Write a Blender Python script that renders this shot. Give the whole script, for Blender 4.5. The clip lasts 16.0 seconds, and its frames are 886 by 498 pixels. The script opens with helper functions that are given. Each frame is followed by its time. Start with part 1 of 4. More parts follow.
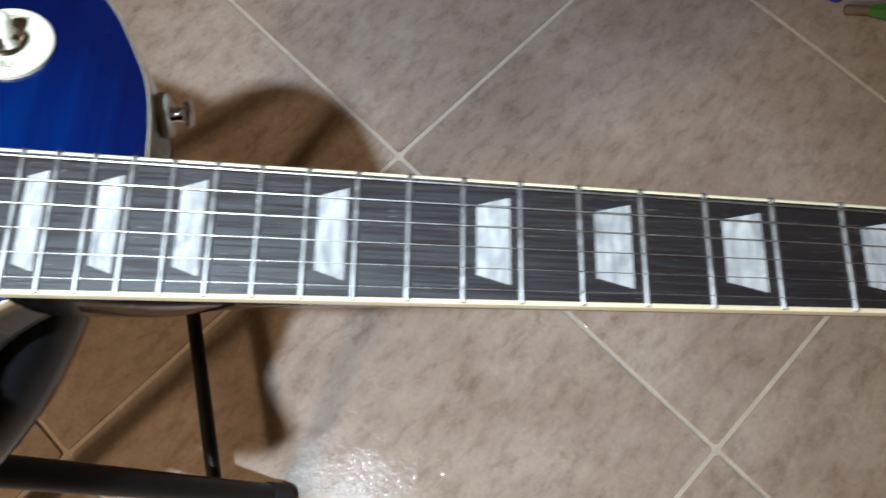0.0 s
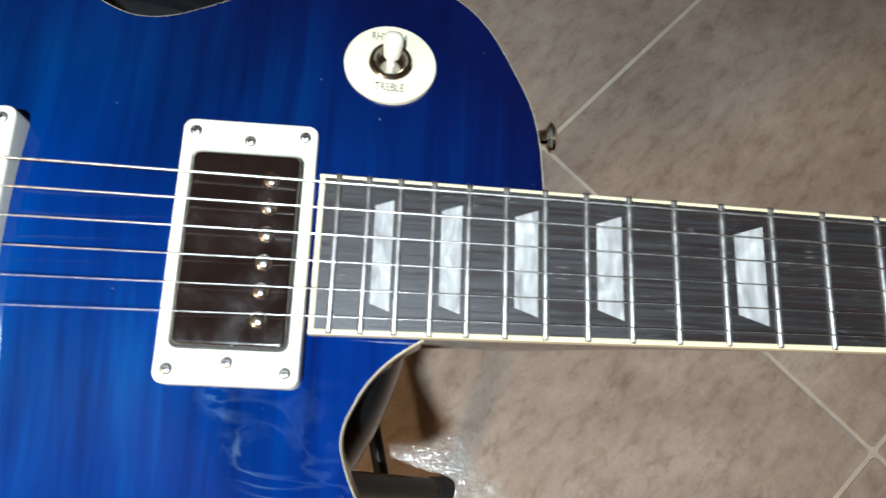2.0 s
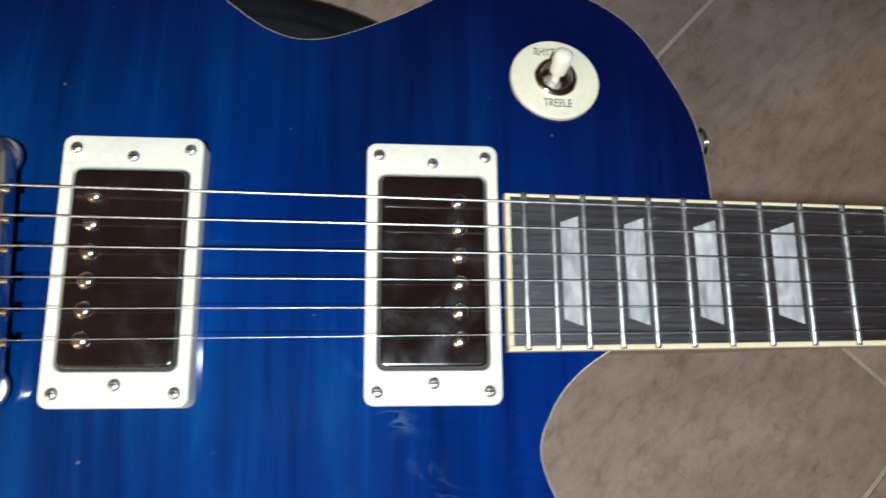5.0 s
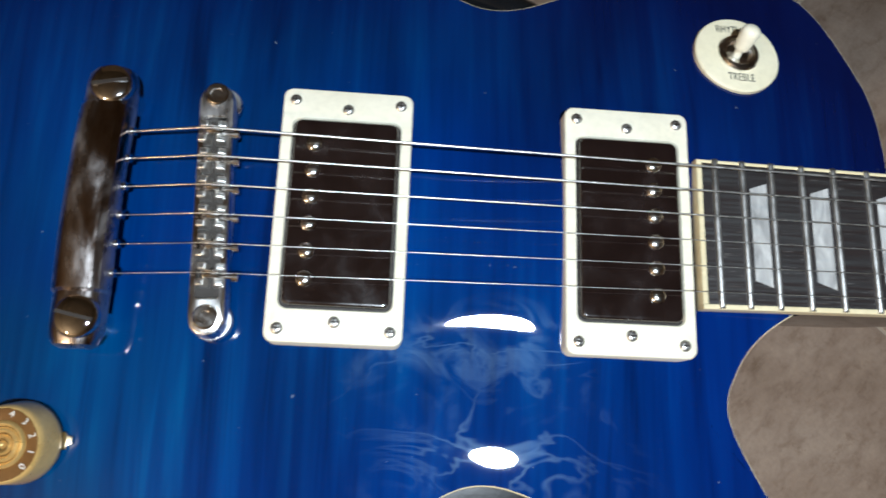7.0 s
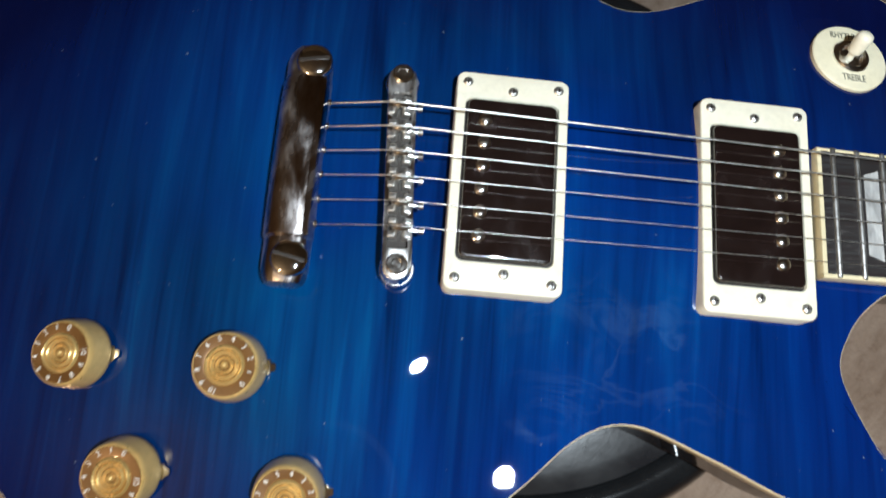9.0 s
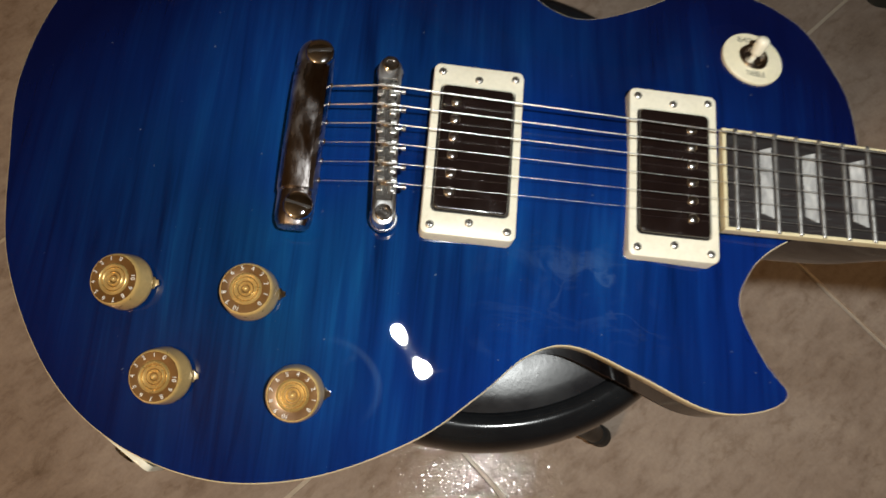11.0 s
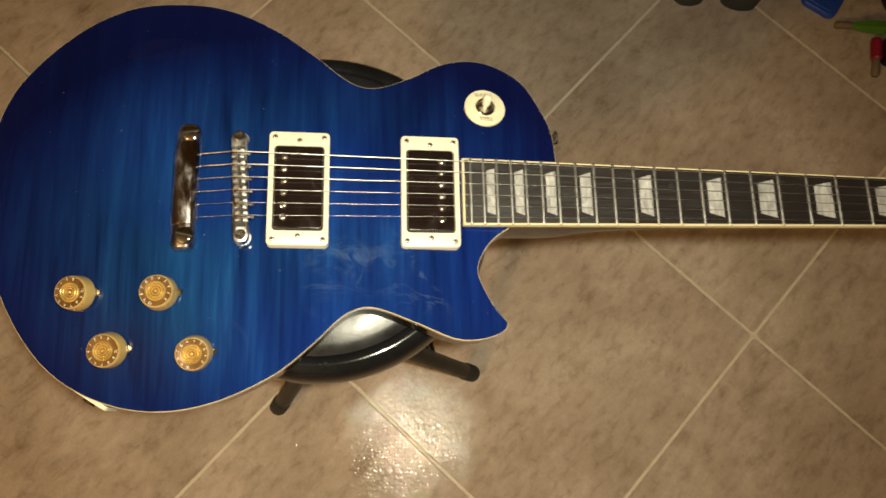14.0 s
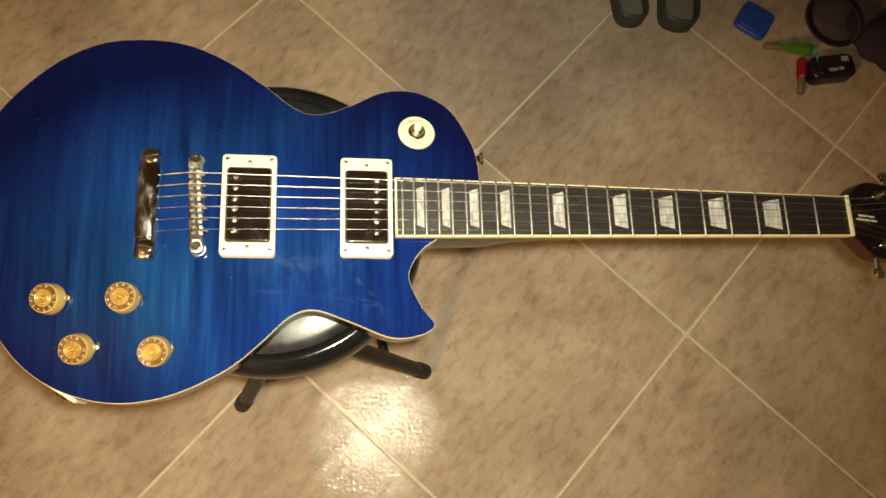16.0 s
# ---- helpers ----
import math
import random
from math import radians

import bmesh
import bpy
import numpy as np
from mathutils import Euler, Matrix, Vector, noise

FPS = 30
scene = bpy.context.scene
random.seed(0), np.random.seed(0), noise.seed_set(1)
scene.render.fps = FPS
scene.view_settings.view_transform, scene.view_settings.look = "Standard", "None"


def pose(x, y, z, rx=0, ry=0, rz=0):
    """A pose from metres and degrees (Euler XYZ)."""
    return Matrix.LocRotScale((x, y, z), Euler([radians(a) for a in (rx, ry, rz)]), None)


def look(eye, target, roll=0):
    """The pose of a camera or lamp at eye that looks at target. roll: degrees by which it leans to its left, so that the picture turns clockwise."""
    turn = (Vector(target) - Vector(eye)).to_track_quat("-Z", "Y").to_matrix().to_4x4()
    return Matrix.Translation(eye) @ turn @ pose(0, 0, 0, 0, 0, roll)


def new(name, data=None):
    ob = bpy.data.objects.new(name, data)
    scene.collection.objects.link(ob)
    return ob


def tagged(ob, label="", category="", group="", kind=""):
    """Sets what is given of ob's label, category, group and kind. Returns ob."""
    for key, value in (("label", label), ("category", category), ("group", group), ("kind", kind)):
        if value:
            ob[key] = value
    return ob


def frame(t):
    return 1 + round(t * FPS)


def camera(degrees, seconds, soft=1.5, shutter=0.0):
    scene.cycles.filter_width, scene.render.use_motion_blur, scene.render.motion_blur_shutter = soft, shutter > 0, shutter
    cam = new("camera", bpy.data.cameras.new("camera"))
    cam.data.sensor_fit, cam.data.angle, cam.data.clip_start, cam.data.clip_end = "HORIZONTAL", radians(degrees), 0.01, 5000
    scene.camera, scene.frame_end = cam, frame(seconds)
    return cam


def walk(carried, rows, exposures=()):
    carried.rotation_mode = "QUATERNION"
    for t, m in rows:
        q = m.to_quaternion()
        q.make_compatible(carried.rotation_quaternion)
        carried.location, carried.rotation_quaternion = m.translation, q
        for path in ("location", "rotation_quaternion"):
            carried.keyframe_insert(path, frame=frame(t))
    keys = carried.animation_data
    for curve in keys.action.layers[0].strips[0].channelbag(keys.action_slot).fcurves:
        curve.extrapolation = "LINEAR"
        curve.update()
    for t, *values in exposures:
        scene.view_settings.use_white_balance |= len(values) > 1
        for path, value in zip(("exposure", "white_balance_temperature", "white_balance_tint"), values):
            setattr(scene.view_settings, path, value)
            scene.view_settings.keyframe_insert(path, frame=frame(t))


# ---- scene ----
cam = camera(62.86, 16.0, soft=1.6, shutter=0.8)
PATH = [
    (0, (-0.2300, -0.0960, 0.7506), (-0.2121, 0.2091, -0.2015), 4.40),
    (0.5, (-0.2675, -0.0930, 0.7490), (-0.2503, 0.2039, -0.2058), 4.65),
    (1, (-0.3068, -0.0860, 0.7464), (-0.3041, 0.2106, -0.2086), 2.57),
    (1.5, (-0.3503, -0.0806, 0.7451), (-0.3502, 0.2061, -0.2129), 3.08),
    (2, (-0.3790, -0.0706, 0.7432), (-0.3720, 0.1912, -0.2219), 3.66),
    (2.5, (-0.3895, -0.0579, 0.7445), (-0.3742, 0.1792, -0.2268), 4.22),
    (3, (-0.3955, -0.0465, 0.7459), (-0.3814, 0.1545, -0.2335), 3.84),
    (3.2, (-0.3962, -0.0422, 0.7514), (-0.3878, 0.1465, -0.2306), 2.22),
    (5.3, (-0.4631, -0.0603, 0.7513), (-0.4278, 0.1712, -0.2209), 8.28),
    (5.5, (-0.4719, -0.0612, 0.7493), (-0.4296, 0.1524, -0.2267), 11.49),
    (6, (-0.4896, -0.0735, 0.7497), (-0.4562, 0.1676, -0.2202), 8.81),
    (6.5, (-0.5037, -0.0790, 0.7534), (-0.4855, 0.1649, -0.2162), 5.82),
    (7, (-0.5146, -0.0833, 0.7558), (-0.5111, 0.1676, -0.2122), 2.79),
    (7.5, (-0.5317, -0.0850, 0.7561), (-0.5325, 0.1704, -0.2107), 2.37),
    (8, (-0.5466, -0.0891, 0.7599), (-0.5554, 0.1807, -0.2030), 1.21),
    (8.5, (-0.5648, -0.0970, 0.7702), (-0.5757, 0.1696, -0.1935), 1.63),
    (9, (-0.5716, -0.1136, 0.7854), (-0.5799, 0.1509, -0.1789), 2.51),
    (9.2, (-0.5743, -0.1207, 0.7888), (-0.5756, 0.1391, -0.1768), 4.24),
    (11.3, (-0.5567, -0.1656, 0.8617), (-0.5471, 0.1281, -0.0942), 6.63),
    (11.5, (-0.5499, -0.1669, 0.8749), (-0.5332, 0.1238, -0.0818), 7.83),
    (12, (-0.5299, -0.1724, 0.9161), (-0.5169, 0.1030, -0.0452), 5.46),
    (12.5, (-0.5138, -0.1756, 0.9502), (-0.4870, 0.0891, -0.0138), 6.38),
    (13, (-0.5007, -0.1797, 0.9908), (-0.4737, 0.0914, 0.0287), 5.67),
    (13.5, (-0.4909, -0.1869, 1.0249), (-0.4374, 0.0799, 0.0626), 10.65),
    (14, (-0.4772, -0.1976, 1.0517), (-0.4077, 0.0520, 0.0859), 14.78),
    (14.5, (-0.4611, -0.2021, 1.0779), (-0.3867, 0.0448, 0.1117), 15.53),
    (15, (-0.4497, -0.2031, 1.0990), (-0.3513, 0.0397, 0.1339), 21.12),
    (15.5, (-0.4439, -0.2072, 1.1139), (-0.3408, 0.0368, 0.1496), 21.53),
    (16, (-0.4413, -0.2135, 1.1301), (-0.3452, 0.0405, 0.1677), 19.54),
]
EXPOSURES = [(0.0, 0.02, 5850, 6), (3.0, -0.52, 6350, 7), (5.5, -0.86, 6300, 9), (9.0, -0.84, 6500, 8), (11.5, -1.20, 8000, 13), (12.5, -1.10, 9300, 14), (13.5, -0.84, 10500, 9), (15.0, -0.36, 11400, 4), (16.0, -0.23, 11400, 4)]
walk(cam, [(t, look(eye, target, roll)) for t, eye, target, roll in PATH], EXPOSURES)

# ---------------------------------------------------------------- light
world = bpy.data.worlds.new("room_air")
scene.world = world
world.use_nodes = True
world.node_tree.nodes["Background"].inputs["Color"].default_value = (0.9, 0.75, 0.6, 1)
world.node_tree.nodes["Background"].inputs["Strength"].default_value = 0.003


# the torch held above the guitar beside the film camera, and the warm lamp under the ceiling
torch = bpy.data.lights.new("torch", "SPOT")
torch.energy = 56.0
torch.color = (0.80, 0.91, 1.0)
torch.spot_size = radians(92)
torch.spot_blend = 1.0
torch.shadow_soft_size = 0.0145
new("torch", torch).matrix_world = look((-0.425, -0.20, 1.16), (-0.45, 0.02, 0.0))
room_lamp = bpy.data.lights.new("room_lamp", "POINT")
room_lamp.energy = 125.0
room_lamp.color = (1.0, 0.70, 0.42)
room_lamp.shadow_soft_size = 0.12
new("room_lamp", room_lamp).matrix_world = pose(-1.85, -1.55, 1.75)

# ---------------------------------------------------------------- materials


def mat(name, colour=(0.5, 0.5, 0.5), rough=0.5, metal=0.0, coat=0.0, spec=0.5):
    m = bpy.data.materials.new(name)
    m.use_nodes = True
    b = m.node_tree.nodes["Principled BSDF"]
    b.inputs["Base Color"].default_value = (*colour, 1)
    b.inputs["Roughness"].default_value = rough
    b.inputs["Metallic"].default_value = metal
    b.inputs["Coat Weight"].default_value = coat
    b.inputs["Coat Roughness"].default_value = 0.03
    b.inputs["Specular IOR Level"].default_value = spec
    return m


class Nodes:
    """Short hand for wiring a material's nodes."""

    def __init__(self, m):
        self.t = m.node_tree
        self.b = self.t.nodes["Principled BSDF"]

    def add(self, kind, **values):
        n = self.t.nodes.new(kind)
        for key, value in values.items():
            if key in n.inputs:
                n.inputs[key].default_value = value
        return n

    def link(self, a, b):
        self.t.links.new(a, b)

    def coords(self, scale=(1, 1, 1), turn=0.0):
        c = self.add("ShaderNodeTexCoord")
        m = self.add("ShaderNodeMapping")
        m.inputs["Scale"].default_value = scale
        m.inputs["Rotation"].default_value = (0, 0, turn)
        self.link(c.outputs["Object"], m.inputs["Vector"])
        return m.outputs["Vector"]

    def noise(self, vector, scale, detail=4.0, rough=0.55, warp=0.0):
        n = self.add("ShaderNodeTexNoise", Scale=scale, Detail=detail, Roughness=rough, Distortion=warp)
        self.link(vector, n.inputs["Vector"])
        return n.outputs["Fac"]

    def ramp(self, fac, stops):
        r = self.add("ShaderNodeValToRGB")
        e = r.color_ramp.elements
        while len(e) < len(stops):
            e.new(0.5)
        for spot, (at, colour) in zip(e, stops):
            spot.position = at
            spot.color = (*colour, 1) if len(colour) == 3 else colour
        self.link(fac, r.inputs["Fac"])
        return r.outputs["Color"]

    def mix(self, kind, fac, a, b):
        n = self.t.nodes.new("ShaderNodeMix")
        n.data_type, n.blend_type = "RGBA", kind
        if isinstance(fac, float):
            n.inputs[0].default_value = fac
        else:
            self.link(fac, n.inputs[0])
        for slot, v in ((6, a), (7, b)):
            if isinstance(v, tuple):
                n.inputs[slot].default_value = (*v, 1)
            else:
                self.link(v, n.inputs[slot])
        return n.outputs[2]

    def span(self, fac, lo, hi, a=0.0, b=1.0):
        n = self.add("ShaderNodeMapRange")
        for i, v in enumerate((lo, hi, a, b)):
            n.inputs[i + 1].default_value = v
        self.link(fac, n.inputs[0])
        return n.outputs[0]

    def bump(self, height, strength, distance, slot="Normal"):
        n = self.add("ShaderNodeBump", Strength=strength, Distance=distance)
        self.link(height, n.inputs["Height"])
        self.link(n.outputs["Normal"], self.b.inputs[slot])


def blue_flame():
    m = mat("blue_flame_lacquer", (0.0, 0.06, 0.3), 0.4, coat=1.0, spec=0.0)
    n = Nodes(m)
    figure = n.noise(n.coords((3.2, 5.5, 1), 0.15), 1.0, 2.0, 0.5, 0.4)
    broad = n.noise(n.coords((16, 3.5, 1), 0.08), 1.0, 3.0, 0.55, 0.5)
    fine = n.noise(n.coords((520, 8, 1), 0.03), 1.0, 3.0, 0.6, 0.2)
    band = n.noise(n.coords((104, 6.0, 1), 0.04), 1.0, 3.0, 0.66, 0.35)
    # the burst: teal in the middle of the top, navy outside, partly painted torch falloff
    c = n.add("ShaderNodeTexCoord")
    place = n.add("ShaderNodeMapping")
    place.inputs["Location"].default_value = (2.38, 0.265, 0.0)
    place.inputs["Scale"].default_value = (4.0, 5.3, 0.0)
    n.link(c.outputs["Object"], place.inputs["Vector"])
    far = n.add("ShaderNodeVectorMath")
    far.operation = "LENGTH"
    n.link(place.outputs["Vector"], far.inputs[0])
    base = n.ramp(broad, [(0.28, (0.0006, 0.0076, 0.080)), (0.48, (0.0004, 0.0132, 0.136)), (0.72, (0.0004, 0.0216, 0.196))])
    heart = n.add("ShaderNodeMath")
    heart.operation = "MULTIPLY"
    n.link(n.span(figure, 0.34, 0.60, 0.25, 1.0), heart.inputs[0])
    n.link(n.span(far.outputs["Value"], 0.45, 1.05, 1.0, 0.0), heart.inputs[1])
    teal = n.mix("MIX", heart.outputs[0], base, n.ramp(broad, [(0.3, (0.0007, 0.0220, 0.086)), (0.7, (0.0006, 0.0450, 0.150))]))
    flame = n.ramp(band, [(0.28, (0.36, 0.40, 0.46)), (0.43, (0.80, 0.82, 0.86)), (0.55, (1.06, 1.10, 1.04)), (0.70, (1.5, 1.75, 1.35))])
    calm = n.noise(n.coords((5, 7, 1), 0.5), 1.0, 2.0)
    lines = n.mix("MULTIPLY", n.span(calm, 0.38, 0.58, 0.55, 1.0), teal, flame)
    done = n.mix("MULTIPLY", 0.27, lines, n.ramp(fine, [(0.32, (0.62, 0.64, 0.68)), (0.58, (1, 1, 1))]))
    # navy over the outer part, deepened to put the torch's falloff into the colour
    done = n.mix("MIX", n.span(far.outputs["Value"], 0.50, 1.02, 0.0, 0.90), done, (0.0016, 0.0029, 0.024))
    # a few specks of dust
    speck = n.span(n.noise(n.coords((1, 1, 1)), 420.0, 1.0, 0.5), 0.80, 0.825, 0.0, 0.25)
    done = n.mix("MIX", speck, done, (0.30, 0.36, 0.44))
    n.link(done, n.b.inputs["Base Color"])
    # greasy finger marks: thin wiped streaks over a broad smudge below the pickups, and a wiped ring
    def away(x, y, sx, sy):
        at = n.add("ShaderNodeMapping")
        at.inputs["Location"].default_value = (-x * sx, -y * sy, 0.0)
        at.inputs["Scale"].default_value = (sx, sy, 0.0)
        n.link(c.outputs["Object"], at.inputs["Vector"])
        size = n.add("ShaderNodeVectorMath")
        size.operation = "LENGTH"
        n.link(at.outputs["Vector"], size.inputs[0])
        return size.outputs["Value"]

    def both(kind, a, b):
        m2 = n.add("ShaderNodeMath")
        m2.operation = kind
        n.link(a, m2.inputs[0])
        n.link(b, m2.inputs[1])
        return m2.outputs[0]

    def ridge(fac, wide):
        near = n.add("ShaderNodeMath")
        near.operation = "SUBTRACT"
        n.link(fac, near.inputs[0])
        near.inputs[1].default_value = 0.5
        size = n.add("ShaderNodeMath")
        size.operation = "ABSOLUTE"
        n.link(near.outputs[0], size.inputs[0])
        return n.span(size.outputs[0], wide, 0.0)

    streak = ridge(n.noise(n.coords((26, 40, 1), 0.45), 1.0, 3.0, 0.55, 1.2), 0.032)
    blot = n.span(n.noise(n.coords((44, 60, 1), 0.2), 1.0, 5.0, 0.62, 1.2), 0.49, 0.63)
    zone = n.span(away(-0.508, -0.064, 1 / 0.085, 1 / 0.042), 0.55, 1.0, 1.0, 0.0)
    patchy = n.span(n.noise(n.coords((14, 20, 1), 0.9), 1.0, 3.0, 0.5), 0.47, 0.62)
    ring = both("MULTIPLY", n.span(away(-0.566, -0.072, 1.0, 0.82), 0.0165, 0.0205), n.span(away(-0.566, -0.072, 1.0, 0.82), 0.0250, 0.0215))
    arc = both("MULTIPLY", n.span(away(-0.652, -0.122, 0.8, 1.0), 0.021, 0.0225), n.span(away(-0.652, -0.122, 0.8, 1.0), 0.0250, 0.0235))
    arc = both("MULTIPLY", arc, n.span(away(-0.632, -0.112, 1.0, 1.0), 0.026, 0.018))
    marks = both("MULTIPLY", both("MAXIMUM", streak, both("MULTIPLY", blot, patchy)), zone)
    thumb = n.span(away(-0.6395, -0.106, 1.0, 1.0), 0.0062, 0.004)
    marks = both("MAXIMUM", both("MAXIMUM", marks, both("MULTIPLY", ring, both("MULTIPLY", patchy, n.span(n.noise(n.coords((70, 95, 1), 0.3), 1.0, 4.0, 0.6, 1.0), 0.40, 0.62)))), both("MAXIMUM", arc, both("MULTIPLY", thumb, blot)))
    faint = n.span(n.noise(n.coords((22, 34, 1), 0.55), 1.0, 4.5, 0.58, 2.4), 0.60, 0.80, 0.0, 0.22)
    n.link(n.span(faint, 0.0, 1.0, 0.012, 0.10), n.b.inputs["Coat Roughness"])
    n.link(n.span(marks, 0.0, 1.0, 0.0, 0.028), n.b.inputs["Specular IOR Level"])
    n.b.inputs["Specular Tint"].default_value = (0.55, 0.85, 1.0, 1.0)
    n.b.inputs["Roughness"].default_value = 0.24
    n.bump(n.noise(n.coords((60, 60, 1)), 1.0, 3.0, 0.6, 0.8), 0.012, 0.0006, "Coat Normal")
    return m


def speckled(name, colour, low, rough, scale=60.0, coat=0.0, bump=0.0, metal=0.0, rough_hi=None, stretch=(1, 1, 1)):
    """A surface whose colour wanders between two tones and whose gloss wanders with it."""
    m = mat(name, colour, rough, metal, coat)
    n = Nodes(m)
    a = n.noise(n.coords(stretch), scale, 5.0, 0.6, 0.3)
    b = n.noise(n.coords(stretch), scale * 7, 3.0, 0.6)
    n.link(n.mix("MULTIPLY", 0.35, n.ramp(a, [(0.3, low), (0.68, colour)]), n.ramp(b, [(0.3, (0.75, 0.75, 0.75)), (0.6, (1, 1, 1))])), n.b.inputs["Base Color"])
    n.link(n.span(a, 0.35, 0.7, rough, rough_hi if rough_hi else rough * 1.5), n.b.inputs["Roughness"])
    if bump:
        n.bump(b, 0.5, bump)
    return m


def rosewood():
    m = mat("dark_rosewood", (0.02, 0.014, 0.011), 0.42)
    n = Nodes(m)
    g = n.noise(n.coords((18, 620, 60)), 1.0, 5.0, 0.65, 0.25)
    w = n.noise(n.coords((9, 70, 9)), 1.0, 3.0)
    c = n.ramp(g, [(0.36, (0.004, 0.003, 0.003)), (0.52, (0.012, 0.0080, 0.0082)), (0.70, (0.027, 0.0185, 0.018))])
    wood = n.mix("MULTIPLY", 0.6, c, n.ramp(w, [(0.3, (0.45, 0.42, 0.42)), (0.7, (1.1, 1.05, 1.0))]))
    fleck = n.noise(n.coords((130, 1500, 60)), 1.0, 3.0, 0.6)
    zone = n.noise(n.coords((26, 40, 9)), 1.0, 2.0)
    dust = n.add("ShaderNodeMath")
    dust.operation = "MULTIPLY"
    n.link(n.span(fleck, 0.60, 0.72), dust.inputs[0])
    n.link(n.span(zone, 0.42, 0.62, 0.1, 1.0), dust.inputs[1])
    n.link(n.mix("MIX", dust.outputs[0], wood, (0.115, 0.106, 0.10)), n.b.inputs["Base Color"])
    n.link(n.span(g, 0.38, 0.60, 0.56, 0.32), n.b.inputs["Roughness"])
    n.b.inputs["Specular IOR Level"].default_value = 0.9
    n.bump(g, 0.08, 0.0001)
    return m


def pearl():
    m = mat("pearl", (0.75, 0.77, 0.76), 0.22, coat=0.5)
    n = Nodes(m)
    a = n.noise(n.coords((1.8, 0.5, 1)), 120.0, 3.0, 0.55, 0.7)
    n.link(n.ramp(a, [(0.30, (0.22, 0.22, 0.22)), (0.5, (0.36, 0.36, 0.355)), (0.70, (0.54, 0.535, 0.52))]), n.b.inputs["Base Color"])
    return m


def tile_stone():
    m = mat("glazed_stone_tile", (0.4, 0.32, 0.26), 0.3)
    n = Nodes(m)
    info = n.add("ShaderNodeObjectInfo")
    c = n.add("ShaderNodeTexCoord")
    shift = n.add("ShaderNodeVectorMath")
    shift.operation = "ADD"
    far = n.add("ShaderNodeVectorMath")
    far.operation = "SCALE"
    far.inputs[0].default_value = (31.0, 17.0, 5.0)
    n.link(info.outputs["Random"], far.inputs["Scale"])
    n.link(c.outputs["Object"], shift.inputs[0])
    n.link(far.outputs[0], shift.inputs[1])
    v = shift.outputs[0]
    long = n.add("ShaderNodeMapping")
    long.inputs["Scale"].default_value = (1.0, 0.48, 1.0)
    n.link(v, long.inputs["Vector"])
    v2 = long.outputs["Vector"]
    cloud = n.noise(v, 6.0, 5.0, 0.6, 0.2)
    patch = n.noise(v2, 70.0, 5.0, 0.62, 0.3)
    dark = n.noise(v2, 34.0, 9.0, 0.72, 0.5)
    grain = n.noise(v, 240.0, 3.0, 0.6)
    col = n.ramp(cloud, [(0.30, (0.330, 0.254, 0.201)), (0.47, (0.394, 0.310, 0.253)), (0.62, (0.450, 0.364, 0.303)), (0.78, (0.495, 0.410, 0.348))])
    col = n.mix("MULTIPLY", 0.72, col, n.ramp(patch, [(0.32, (0.68, 0.63, 0.58)), (0.48, (0.96, 0.95, 0.94)), (0.66, (1.12, 1.12, 1.10))]))
    col = n.mix("MULTIPLY", 0.48, col, n.ramp(dark, [(0.30, (0.50, 0.44, 0.39)), (0.39, (0.78, 0.74, 0.70)), (0.415, (0.97, 0.97, 0.96)), (0.50, (1, 1, 1)), (0.60, (1.0, 1.0, 1.0)), (0.63, (1.10, 1.10, 1.09))]))
    col = n.mix("MULTIPLY", 0.4, col, n.ramp(grain, [(0.3, (0.80, 0.78, 0.76)), (0.6, (1, 1, 1))]))
    n.link(col, n.b.inputs["Base Color"])
    n.link(n.span(patch, 0.3, 0.7, 0.028, 0.042), n.b.inputs["Roughness"])
    n.b.inputs["Specular IOR Level"].default_value = 0.28
    n.bump(n.noise(v, 170.0, 2.0, 0.60), 0.60, 0.0010)
    return m


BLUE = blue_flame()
SIDE = speckled("dark_lacquered_mahogany", (0.011, 0.007, 0.008), (0.005, 0.004, 0.005), 0.05, 30, rough_hi=0.09, stretch=(1, 8, 1))
SIDE.node_tree.nodes["Principled BSDF"].inputs["Specular IOR Level"].default_value = 0.28
BIND = speckled("aged_cream_binding", (0.72, 0.63, 0.42), (0.64, 0.55, 0.34), 0.3, 40, coat=0.6)
CREAM = speckled("cream_plastic", (0.80, 0.755, 0.615), (0.75, 0.70, 0.55), 0.3, 50, coat=0.3)
HEADWOOD = speckled("brown_lacquered_mahogany", (0.055, 0.022, 0.014), (0.030, 0.012, 0.009), 0.2, 40, coat=0.5, stretch=(1, 6, 1))
BACK = speckled("red_brown_mahogany", (0.030, 0.010, 0.008), (0.016, 0.006, 0.005), 0.5, 30, stretch=(1, 8, 1))
IVORY = speckled("yellowed_cream_plastic", (0.78, 0.725, 0.545), (0.72, 0.66, 0.475), 0.32, 50, coat=0.3)
ROSE = rosewood()
PEARL = pearl()
NICKEL = speckled("fret_nickel", (0.60, 0.59, 0.575), (0.48, 0.47, 0.45), 0.38, 200, metal=1.0, rough_hi=0.52)
WORN = speckled("worn_chrome", (0.92, 0.91, 0.90), (0.74, 0.71, 0.68), 0.05, 60, metal=1.0, rough_hi=0.46, stretch=(1.8, 0.6, 1))
# red-brown to pale streaks put the room's reflections into the chrome's colour
MIRROR_TINT = speckled("chrome_painted_reflections", (0.92, 0.93, 0.95), (0.40, 0.27, 0.22), 0.03, 48, metal=1.0, rough_hi=0.62, stretch=(1.7, 0.55, 1))
SATIN = speckled("worn_nickel_plate", (0.86, 0.85, 0.83), (0.74, 0.72, 0.69), 0.10, 300, metal=1.0, rough_hi=0.24)
